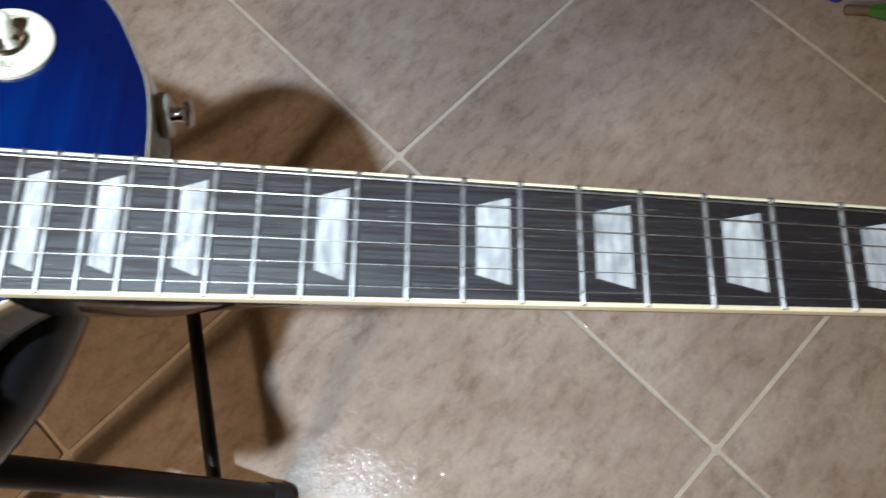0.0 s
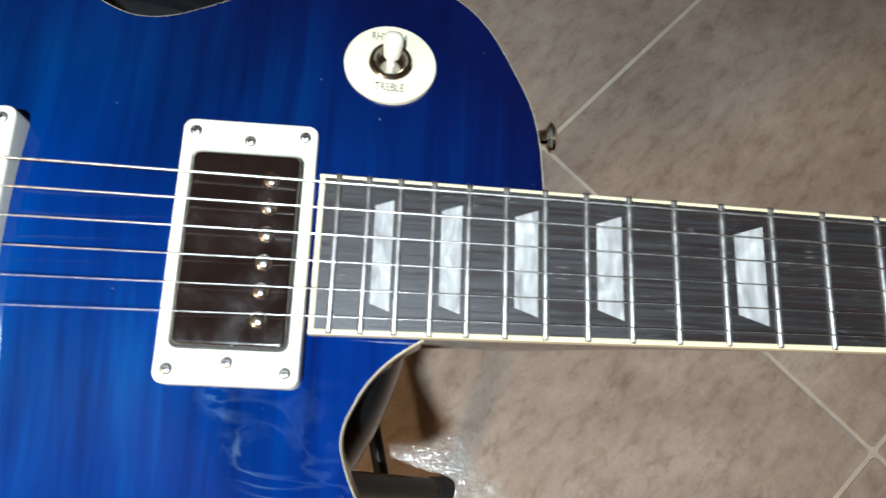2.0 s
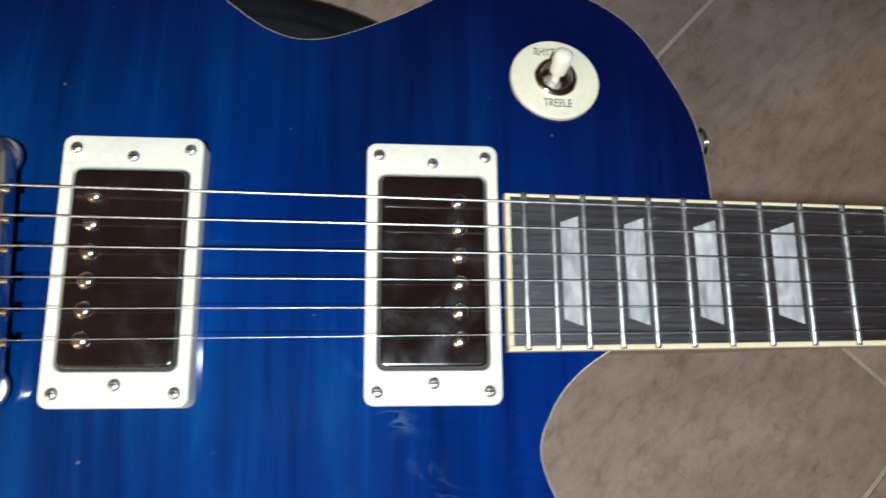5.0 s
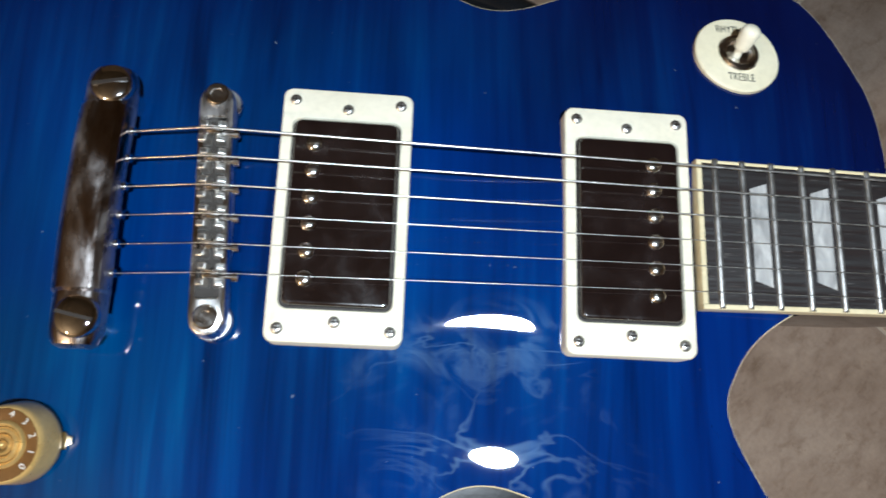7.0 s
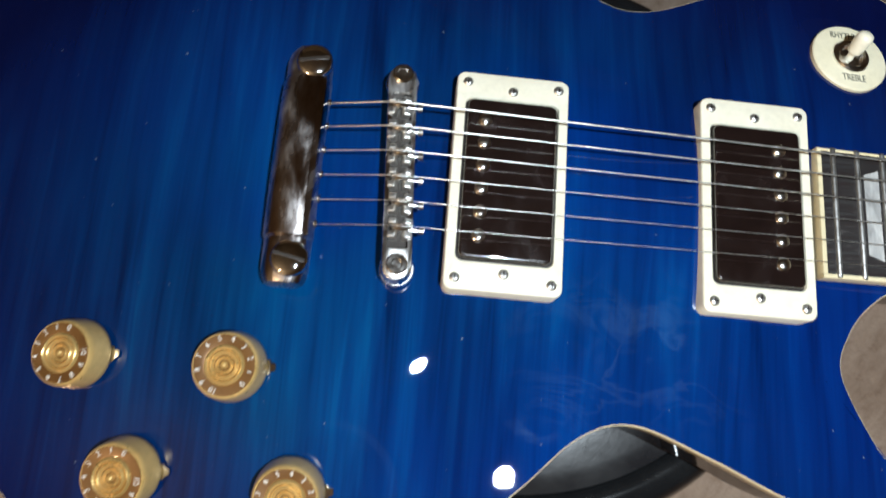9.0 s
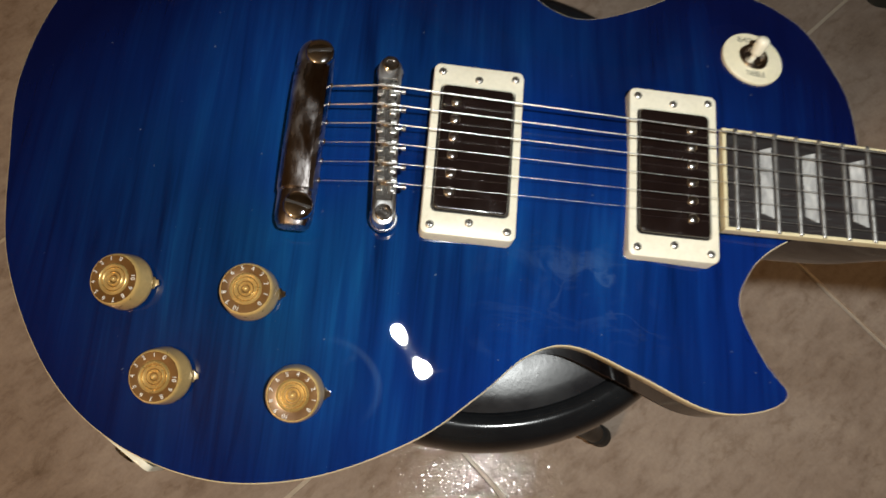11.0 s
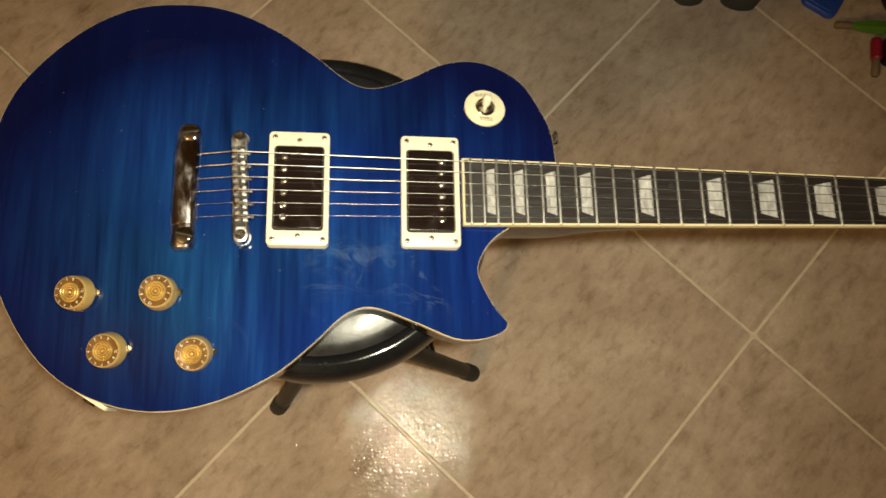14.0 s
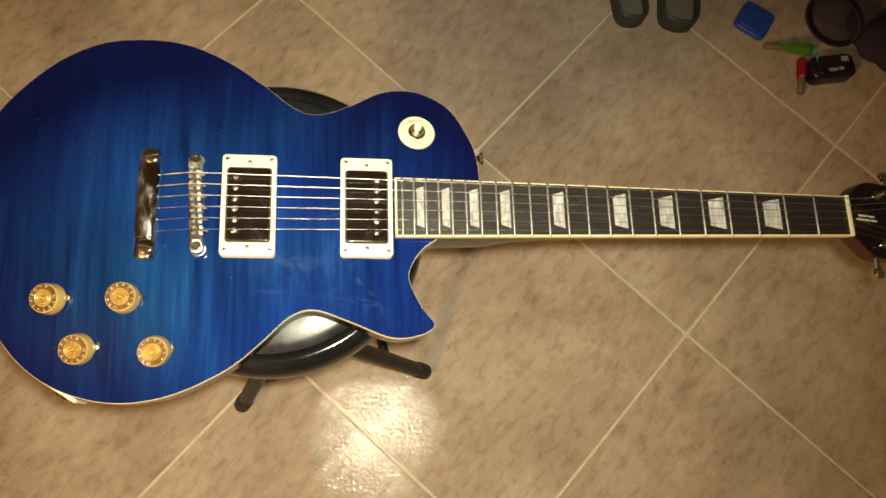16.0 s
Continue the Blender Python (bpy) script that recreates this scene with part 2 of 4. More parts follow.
CHROME = speckled("chrome", (0.82, 0.82, 0.82), (0.76, 0.75, 0.74), 0.035, 90, metal=1.0, rough_hi=0.12)
DULL = speckled("dull_nickel", (0.84, 0.83, 0.80), (0.70, 0.68, 0.65), 0.34, 300, metal=1.0, rough_hi=0.48)
STEEL = speckled("string_steel", (0.80, 0.79, 0.76), (0.66, 0.64, 0.60), 0.3, 400, metal=1.0, rough_hi=0.45)
# red-brown cast in the black stands for the warm ceiling's reflection
BLACK = speckled("gloss_black_plastic", (0.012, 0.0062, 0.0056), (0.008, 0.0045, 0.0042), 0.06, 70, coat=1.0, rough_hi=0.34)
BLACK.node_tree.nodes["Principled BSDF"].inputs["Coat IOR"].default_value = 1.9
# flat dark brown that paints the shade inside gaps and slots
RECESS_SHADE = mat("recess_shade", (0.02, 0.014, 0.01), 0.6)
GOLD = speckled("gold_knob_plastic", (0.86, 0.58, 0.225), (0.74, 0.47, 0.16), 0.26, 70, metal=0.38, coat=0.7)
GOLDM = speckled("polished_gold_plating", (0.82, 0.57, 0.23), (0.68, 0.44, 0.15), 0.24, 70, metal=0.6, coat=0.6, rough_hi=0.36)
AMBER = speckled("amber_brown_band", (0.21, 0.098, 0.028), (0.14, 0.062, 0.018), 0.3, 80, metal=0.3, coat=0.8)
AMBERG = speckled("dark_gold_recess", (0.30, 0.165, 0.045), (0.20, 0.105, 0.03), 0.3, 80, metal=0.5, coat=0.6)
PRINT = mat("white_print", (0.88, 0.85, 0.78), 0.5)
INK = mat("black_print", (0.02, 0.02, 0.02), 0.6)
PATENT = speckled("glossy_black_vinyl", (0.010, 0.011, 0.012), (0.006, 0.006, 0.007), 0.10, 40, rough_hi=0.17)
PATENT.node_tree.nodes["Principled BSDF"].inputs["Specular IOR Level"].default_value = 0.32
VINYL = speckled("black_vinyl", (0.020, 0.021, 0.023), (0.012, 0.012, 0.014), 0.27, 60, bump=0.00012, rough_hi=0.38)
TUBE = speckled("black_enamelled_steel", (0.009, 0.008, 0.0075), (0.005, 0.0045, 0.004), 0.34, 30, rough_hi=0.46)
TUBE.node_tree.nodes["Principled BSDF"].inputs["Specular IOR Level"].default_value = 0.3
RUBBER = speckled("black_rubber", (0.020, 0.019, 0.018), (0.012, 0.012, 0.012), 0.6, 60)
TILE = tile_stone()
GROUT = speckled("pale_grout", (0.63, 0.545, 0.44), (0.51, 0.435, 0.345), 0.8, 45, bump=0.0008)
PLASTER = speckled("tan_plaster", (0.25, 0.222, 0.190), (0.20, 0.178, 0.152), 0.8, 6, bump=0.001)
WHITE = speckled("off_white_ceiling_paint", (0.24, 0.228, 0.21), (0.20, 0.19, 0.175), 0.85, 5)

# ---------------------------------------------------------------- shapes


def link_mesh(name, bm, material, smooth=35.0):
    if bm.faces:
        bmesh.ops.recalc_face_normals(bm, faces=bm.faces)
    me = bpy.data.meshes.new(name)
    bm.to_mesh(me)
    bm.free()
    me.materials.append(material)
    for p in me.polygons:
        p.use_smooth = True
    me.set_sharp_from_angle(angle=radians(smooth))
    return new(name, me)


def part(name, bm, material, parent, label="", smooth=35.0):
    ob = link_mesh(name, bm, material, smooth)
    ob.parent = parent
    return tagged(ob, label)


def thing(name, at, label, category, group="", turn=0.0):
    ob = new(name)
    ob.empty_display_size = 0.05
    ob.matrix_world = pose(*at, 0, 0, turn)
    return tagged(ob, label, category, group)


def lathe(profile, n=40, at=(0, 0, 0), m=None):
    """Turns a profile of (radius, height) round the z axis."""
    bm = bmesh.new()
    rings = []
    for r, z in profile:
        rings.append([bm.verts.new((r * math.cos(2 * math.pi * i / n), r * math.sin(2 * math.pi * i / n), z)) for i in range(n)] if r > 1e-6 else [bm.verts.new((0, 0, z))])
    for a, b in zip(rings, rings[1:]):
        for i in range(n):
            j = (i + 1) % n
            if len(a) == 1 and len(b) == 1:
                continue
            if len(a) == 1:
                bm.faces.new((a[0], b[i], b[j]))
            elif len(b) == 1:
                bm.faces.new((a[i], b[0], a[j]))
            else:
                bm.faces.new((a[i], b[i], b[j], a[j]))
    bmesh.ops.transform(bm, matrix=Matrix.Translation(at) @ (m or Matrix()), verts=bm.verts)
    return bm


def spline(points, steps=8, closed=False):
    """A smooth curve through control points."""
    p = [Vector(q) for q in points]
    n = len(p)
    out = []
    for i in range(n if closed else n - 1):
        if closed:
            a, b, c, d = p[i - 1], p[i], p[(i + 1) % n], p[(i + 2) % n]
        else:
            a, b, c, d = p[max(i - 1, 0)], p[i], p[i + 1], p[min(i + 2, n - 1)]
        for k in range(steps):
            t = k / steps
            out.append(0.5 * (2 * b + (c - a) * t + (2 * a - 5 * b + 4 * c - d) * t * t + (3 * b - a - 3 * c + d) * t ** 3))
    if not closed:
        out.append(p[-1])
    return out


def tube(points, r, n=12, caps=True, bm=None):
    bm = bm or bmesh.new()
    pts = [Vector(q) for q in points]
    radii = r if isinstance(r, (list, tuple)) else [r] * len(pts)
    rings = []
    up = Vector((0, 0, 1))
    for i, q in enumerate(pts):
        d = (pts[min(i + 1, len(pts) - 1)] - pts[max(i - 1, 0)]).normalized()
        if abs(d.dot(up)) > 0.98:
            up = Vector((0, 1, 0))
        s = d.cross(up).normalized()
        u = s.cross(d).normalized()
        rings.append([bm.verts.new(q + radii[i] * (math.cos(2 * math.pi * k / n) * s + math.sin(2 * math.pi * k / n) * u)) for k in range(n)])
    for a, b in zip(rings, rings[1:]):
        for k in range(n):
            bm.faces.new((a[k], a[(k + 1) % n], b[(k + 1) % n], b[k]))
    if caps:
        bm.faces.new(rings[0][::-1])
        bm.faces.new(rings[-1])
    return bm


def rounded(w, h, r, n=5):
    """The outline of a rounded rectangle round the origin."""
    out = []
    for cx, cy, a0 in ((w / 2 - r, h / 2 - r, 0), (-w / 2 + r, h / 2 - r, 90), (-w / 2 + r, -h / 2 + r, 180), (w / 2 - r, -h / 2 + r, 270)):
        for k in range(n + 1):
            a = radians(a0 + 90 * k / n)
            out.append((cx + r * math.cos(a), cy + r * math.sin(a)))
    return out


def prism(outline, z0, z1, edge=0.0, m=None, rounds=3):
    """A flat outline given thickness, with its upper edge rounded over by edge."""
    bm = bmesh.new()
    o = [Vector((x, y)) for x, y in outline]
    n = len(o)
    inward = []
    area = sum(o[i].x * o[(i + 1) % n].y - o[(i + 1) % n].x * o[i].y for i in range(n))
    for i in range(n):
        d = (o[(i + 1) % n] - o[i - 1]).normalized()
        inward.append(Vector((-d.y, d.x)) * (1 if area > 0 else -1))
    levels = [(0, z0)]
    if edge:
        for k in range(rounds + 1):
            a = math.pi / 2 * k / rounds
            levels.append((edge * (1 - math.cos(a)), z1 - edge + edge * math.sin(a)))
        levels.append((edge * 1.6, z1))
    else:
        levels.append((0, z1))
    rings = [[bm.verts.new((*(p + q * s), z)) for p, q in zip(o, inward)] for s, z in levels]
    for a, b in zip(rings, rings[1:]):
        for i in range(n):
            bm.faces.new((a[i], a[(i + 1) % n], b[(i + 1) % n], b[i]))
    bm.faces.new(rings[0][::-1])
    bm.faces.new(rings[-1])
    if m:
        bmesh.ops.transform(bm, matrix=m, verts=bm.verts)
    return bm


def box(x0, x1, y0, y1, z0, z1, edge=0.0):
    bm = prism([(x0, y0), (x1, y0), (x1, y1), (x0, y1)], z0, z1)
    if edge:
        bmesh.ops.bevel(bm, geom=bm.edges[:], offset=edge, segments=2, profile=0.5, affect="EDGES")
    return bm


def frame_ring(outer, inner, z0, z1, edge):
    """A flat ring between two outlines of equal length, with softened upper edges."""
    bm = bmesh.new()
    o, i = [Vector(p) for p in outer], [Vector(p) for p in inner]
    n = len(o)
    c = sum(o, Vector((0, 0))) / n

    def ring(pts, z, s):
        return [bm.verts.new((*(p + (c - p).normalized() * s), z)) for p in pts]

    loops = [ring(o, z0, 0), ring(o, z1 - edge, 0), ring(o, z1 - edge * 0.3, edge * 0.35), ring(o, z1, edge), ring(i, z1, -edge * 0.4), ring(i, z1 - edge * 0.5, 0), ring(i, z0, 0)]
    for a, b in zip(loops, loops[1:]):
        for k in range(n):
            bm.faces.new((a[k], a[(k + 1) % n], b[(k + 1) % n], b[k]))
    return bm


def lettering(text, size, m, thick=0.0001):
    data = bpy.data.curves.new("lettering", "FONT")
    data.body, data.size, data.extrude = text, size, thick
    data.offset = -0.012 * size
    data.align_x, data.align_y = "CENTER", "CENTER"
    ob = bpy.data.objects.new("lettering", data)
    me = bpy.data.meshes.new_from_object(ob)
    bpy.data.objects.remove(ob)
    bm = bmesh.new()
    bm.from_mesh(me)
    bpy.data.meshes.remove(me)
    bmesh.ops.transform(bm, matrix=m, verts=bm.verts)
    return bm


# ---------------------------------------------------------------- the room
FLOOR_X, FLOOR_Y = (-2.6, 2.2), (-2.2, 2.4)


def room():
    floor = tagged(link_mesh("floor", box(*FLOOR_X, *FLOOR_Y, -0.06, -0.002), GROUT), "square glazed beige stone tiles with pale grout laid diagonally", "floor", kind="structure")
    tagged(link_mesh("ceiling", box(*FLOOR_X, *FLOOR_Y, 2.5, 2.62), WHITE), "plain off-white painted ceiling", "ceiling", kind="structure")
    x0, x1, y0, y1 = *FLOOR_X, *FLOOR_Y
    for name, sides in (("wall_west", (x0 - 0.12, x0, y0 - 0.12, y1 + 0.12)), ("wall_east", (x1, x1 + 0.12, y0 - 0.12, y1 + 0.12)), ("wall_south", (x0, x1, y0 - 0.12, y0)), ("wall_north", (x0, x1, y1, y1 + 0.12))):
        tagged(link_mesh(name, box(*sides, -0.06, 2.62), PLASTER), "plain tan plastered wall", "wall", kind="structure")
    return floor


FLOOR = room()


def lay_tiles():
    pitch, size, turn = 0.4575, 0.4525, -43.72
    u = Vector((math.cos(radians(turn)), math.sin(radians(turn))))
    v = Vector((-u.y, u.x))
    corner = Vector((-0.2677, 0.2541))
    bm = prism(rounded(size, size, 0.004, 2), -0.012, 0.0, 0.0008, rounds=2)
    whole = bpy.data.meshes.new("tile")
    bm.to_mesh(whole)
    whole.materials.append(TILE)
    x0, x1, y0, y1 = *FLOOR_X, *FLOOR_Y
    sides = (((x0 + 0.003, 0, 0), (-1, 0, 0)), ((x1 - 0.003, 0, 0), (1, 0, 0)), ((0, y0 + 0.003, 0), (0, -1, 0)), ((0, y1 - 0.003, 0), (0, 1, 0)))
    for i in range(-9, 9):
        for j in range(-9, 9):
            c = corner + u * pitch * (i + 0.5) + v * pitch * (j + 0.5)
            if not (x0 - 0.30 < c.x < x1 + 0.30 and y0 - 0.30 < c.y < y1 + 0.30):
                continue
            me = whole
            at = pose(c.x, c.y, 0, 0, 0, turn)
            if not (x0 + 0.33 < c.x < x1 - 0.33 and y0 + 0.33 < c.y < y1 - 0.33):
                # cut along the wall
                cut = bm.copy()
                back = at.inverted()
                for spot, out in sides:
                    geom = cut.verts[:] + cut.edges[:] + cut.faces[:]
                    bmesh.ops.bisect_plane(cut, geom=geom, plane_co=back @ Vector(spot), plane_no=back.to_3x3() @ Vector(out), clear_outer=True)
                me = bpy.data.meshes.new("tile")
                cut.to_mesh(me)
                kept = len(cut.faces)
                cut.free()
                if not kept:
                    bpy.data.meshes.remove(me)
                    continue
                me.materials.append(TILE)
            ob = new("tile", me)
            ob.parent = FLOOR
            ob.matrix_local = at
    bm.free()


# ---------------------------------------------------------------- the guitar
SCALE = 0.62865
GUITAR = thing("electric_guitar", (0, 0, 0), "blue flame-topped electric guitar lying face up on a stool", "guitar")
# the back lies flat on the stool, so that the neck falls away by its own angle
GUITAR.matrix_world = pose(0.0368, -0.0079, 0.4713, 0.926, 4.289, 0.035)


def fret_x(n):
    return -SCALE * (1 - 2 ** (-n / 12))


def half_width(x):
    return 0.0215 - 0.0150 * x


OUTLINE = [
    (-0.3771, 0.0119), (-0.3797, 0.0520), (-0.3885, 0.0766), (-0.4061, 0.1035), (-0.4365, 0.1197), (-0.4685, 0.1185), (-0.4982, 0.1045), (-0.5270, 0.0947),
    (-0.5489, 0.0997), (-0.5785, 0.1230), (-0.6112, 0.1462), (-0.6510, 0.1641), (-0.6927, 0.1685), (-0.7347, 0.1615), (-0.7771, 0.1343), (-0.8154, 0.0868),
    (-0.8291, 0.0314), (-0.8234, -0.0205), (-0.8109, -0.0744), (-0.7807, -0.1244), (-0.7436, -0.1541), (-0.6977, -0.1678), (-0.6508, -0.1633), (-0.6048, -0.1432),
    (-0.5755, -0.1201), (-0.5519, -0.0981), (-0.5300, -0.0918), (-0.4989, -0.1027), (-0.4638, -0.1171), (-0.4380, -0.1160), (-0.4236, -0.1065), (-0.4341, -0.0917),
    (-0.4458, -0.0655), (-0.4417, -0.0487), (-0.4315, -0.0355), (-0.4153, -0.0249), (-0.4030, -0.0212), (-0.3903, -0.0183), (-0.3778, -0.0125)]
RIM = spline([(x, y, 0) for x, y in OUTLINE], 8, True)
RIM_XY = np.array([(p.x, p.y) for p in RIM])


def rim_z(x, y=0.0):
    return -0.0120 + 0.062 * (x + 0.42) - 0.004 * y


def carve():
    """The swell of the carved top over its rim, as a smoothed grid of heights 2.5 mm apart."""
    gx, gy = np.arange(-0.86, -0.34, 0.0025), np.arange(-0.20, 0.20, 0.0025)
    grid = np.zeros((len(gx), len(gy)))
    for i, x in enumerate(gx):
        d = np.min(np.hypot(RIM_XY[:, 0, None] - x, RIM_XY[:, 1, None] - gy[None, :]), axis=0)
        cross = np.zeros(len(gy), dtype=int)
        for (xa, ya), (xb, yb) in zip(RIM_XY, np.roll(RIM_XY, -1, axis=0)):
            if (xa > x) != (xb > x):
                cross += gy < ya + (x - xa) * (yb - ya) / (xb - xa)
        s = np.clip((d - 0.004) / 0.086, 0, 1)
        grid[i] = np.where(cross % 2 == 1, s * s * (3 - 2 * s), 0)
    for _ in range(12):
        for axis in (0, 1):
            grid = 0.25 * np.roll(grid, 1, axis) + 0.5 * grid + 0.25 * np.roll(grid, -1, axis)
    return grid


CARVE = carve()


def top_z(x, y):
    """The carved top: it rises from the rim and levels out in the middle."""
    u, v = (x + 0.86) / 0.0025, (y + 0.20) / 0.0025
    i, j = int(u), int(v)
    u, v = u - i, v - j
    swell = (1 - u) * (1 - v) * CARVE[i, j] + u * (1 - v) * CARVE[i + 1, j] + (1 - u) * v * CARVE[i, j + 1] + u * v * CARVE[i + 1, j + 1]
    return rim_z(x, y) + 0.0116 * swell


def top_pose(x, y, lift=0.0):
    """A pose that stands square on the carved top."""
    n = Vector((top_z(x - 0.008, y) - top_z(x + 0.008, y), top_z(x, y - 0.008) - top_z(x, y + 0.008), 0.016)).normalized()
    return Matrix.Translation((x, y, top_z(x, y) + lift)) @ Vector((0, 0, 1)).rotation_difference(n).to_matrix().to_4x4()


def inward_normals(pts):
    out = []
    n = len(pts)
    for i in range(n):
        d = (pts[(i + 1) % n] - pts[i - 1]).normalized()
        out.append(Vector((-d.y, d.x, 0)))
    return out


def sheet(loops, cap=False):
    bm = bmesh.new()
    rings = [[bm.verts.new(p) for p in loop] for loop in loops]
    n = len(rings[0])
    for a, b in zip(rings, rings[1:]):
        for i in range(n):
            bm.faces.new((a[i], a[(i + 1) % n], b[(i + 1) % n], b[i]))
    return bm, rings


def build_body():
    nrm = inward_normals(RIM)
    edge = [p + q * 0.0004 for p, q in zip(RIM, nrm)]

    def back_z(p):
        return -0.060 + 0.075 * (p.x + 0.5) - 0.0162 * p.y

    def z(p, d):
        return Vector((p.x, p.y, d))

    def spine(p):
        f = min(max((p.x + 0.70) / 0.21, 0), 1)
        return Vector((-0.70 + 0.21 * f, -0.02 * f, p.z))

    # sides and back
    loops = [[z(p, rim_z(p.x, p.y) - 0.0065) for p in RIM], [z(p, back_z(p) + 0.011) for p in RIM]]
    bm, rings = sheet(loops)
    body = part("body", bm, SIDE, GUITAR, "dark lacquered mahogany sides")
    loops = [[z(p, back_z(p) + 0.011) for p in RIM], [z(p + q * 0.0006, back_z(p) + 0.006) for p, q in zip(RIM, nrm)], [z(p + q * 0.0024, back_z(p) + 0.0018) for p, q in zip(RIM, nrm)], [z(p + q * 0.006, back_z(p)) for p, q in zip(RIM, nrm)]]
    for f in (0.2, 0.4, 0.6, 0.8, 1.0):
        loops.append([p.lerp(spine(p), f) for p in loops[3]])
    bm, rings = sheet(loops)
    bmesh.ops.remove_doubles(bm, verts=bm.verts, dist=0.0002)
    part("back", bm, BACK, body, "red-brown mahogany back")
    # binding, taller inside the cutaway
    def deep(p):
        inside = min(max((p.x + 0.47) / 0.02, 0.0), 1.0) * min(max((-0.012 - p.y) / 0.01, 0.0), 1.0) * min(max((p.y + 0.118) / 0.02, 0.0), 1.0)
        return 0.0068 + 0.0042 * inside

    loops = [[z(p, rim_z(p.x, p.y) - deep(p) - 0.0002) for p in RIM], [z(p - q * 0.0002, rim_z(p.x, p.y) - deep(p)) for p, q in zip(RIM, nrm)], [z(p - q * 0.0002, rim_z(p.x, p.y) - 0.0010) for p, q in zip(RIM, nrm)],
             [z(p, rim_z(p.x, p.y) - 0.0003) for p in RIM], [z(p + q * 0.0002, rim_z(p.x, p.y)) for p, q in zip(RIM, nrm)], [z(p, rim_z(p.x, p.y) + 0.0001) for p in edge], [z(p, rim_z(p.x, p.y) - 0.002) for p in edge]]
    bm, rings = sheet(loops)
    part("binding", bm, BIND, body, "cream binding", 60)
    # carved top
    loops = []
    steps = [0, 0.006, 0.02, 0.04, 0.065] + [0.1 + 0.9 * k / 22 for k in range(23)]
    for s in steps:
        loop = []
        for p in edge:
            q = p.lerp(spine(p), s)
            loop.append(z(q, top_z(q.x, q.y)))
        loops.append(loop)
    bm, rings = sheet(loops)
    bmesh.ops.remove_doubles(bm, verts=bm.verts, dist=0.0002)
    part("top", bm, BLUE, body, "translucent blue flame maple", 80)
    return body


def neck_section(x, half, top, deep, n=24):
    boxy = 0.16 + 0.4 * min(max((x + 0.37) / 0.08, 0.0), 1.0)
    return [Vector((x, half * math.copysign(abs(math.cos(math.pi * k / n)) ** boxy, math.cos(math.pi * k / n)), top - deep * math.sin(math.pi * k / n) ** 0.8)) for k in range(n + 1)]


def build_neck():
    bm = bmesh.new()
    rows = []
    for x, deep, w in ((-0.420, 0.054, 1.0), (-0.385, 0.053, 1.0), (-0.372, 0.050, 1.0), (-0.362, 0.044, 1.0), (-0.352, 0.037, 1.0), (-0.340, 0.031, 1.0), (-0.322, 0.0255, 1.0), (-0.290, 0.0215, 0.99), (-0.25, 0.0190, 0.985), (-0.2, 0.0175, 0.985), (-0.1, 0.0163, 0.985), (-0.03, 0.0158, 0.985), (-0.008, 0.0165, 0.985), (0.004, 0.0150, 1.0)):
        rows.append([bm.verts.new(v) for v in neck_section(x, half_width(x) * w, -0.0068, deep)])
    for a, b in zip(rows, rows[1:]):
        for k in range(len(a) - 1):
            bm.faces.new((a[k], a[k + 1], b[k + 1], b[k]))
        bm.faces.new((a[0], b[0], b[-1], a[-1]))
    bm.faces.new(rows[0])
    bm.faces.new(rows[-1])
    return part("neck", bm, SIDE, GUITAR, "dark glossy mahogany neck", 50)


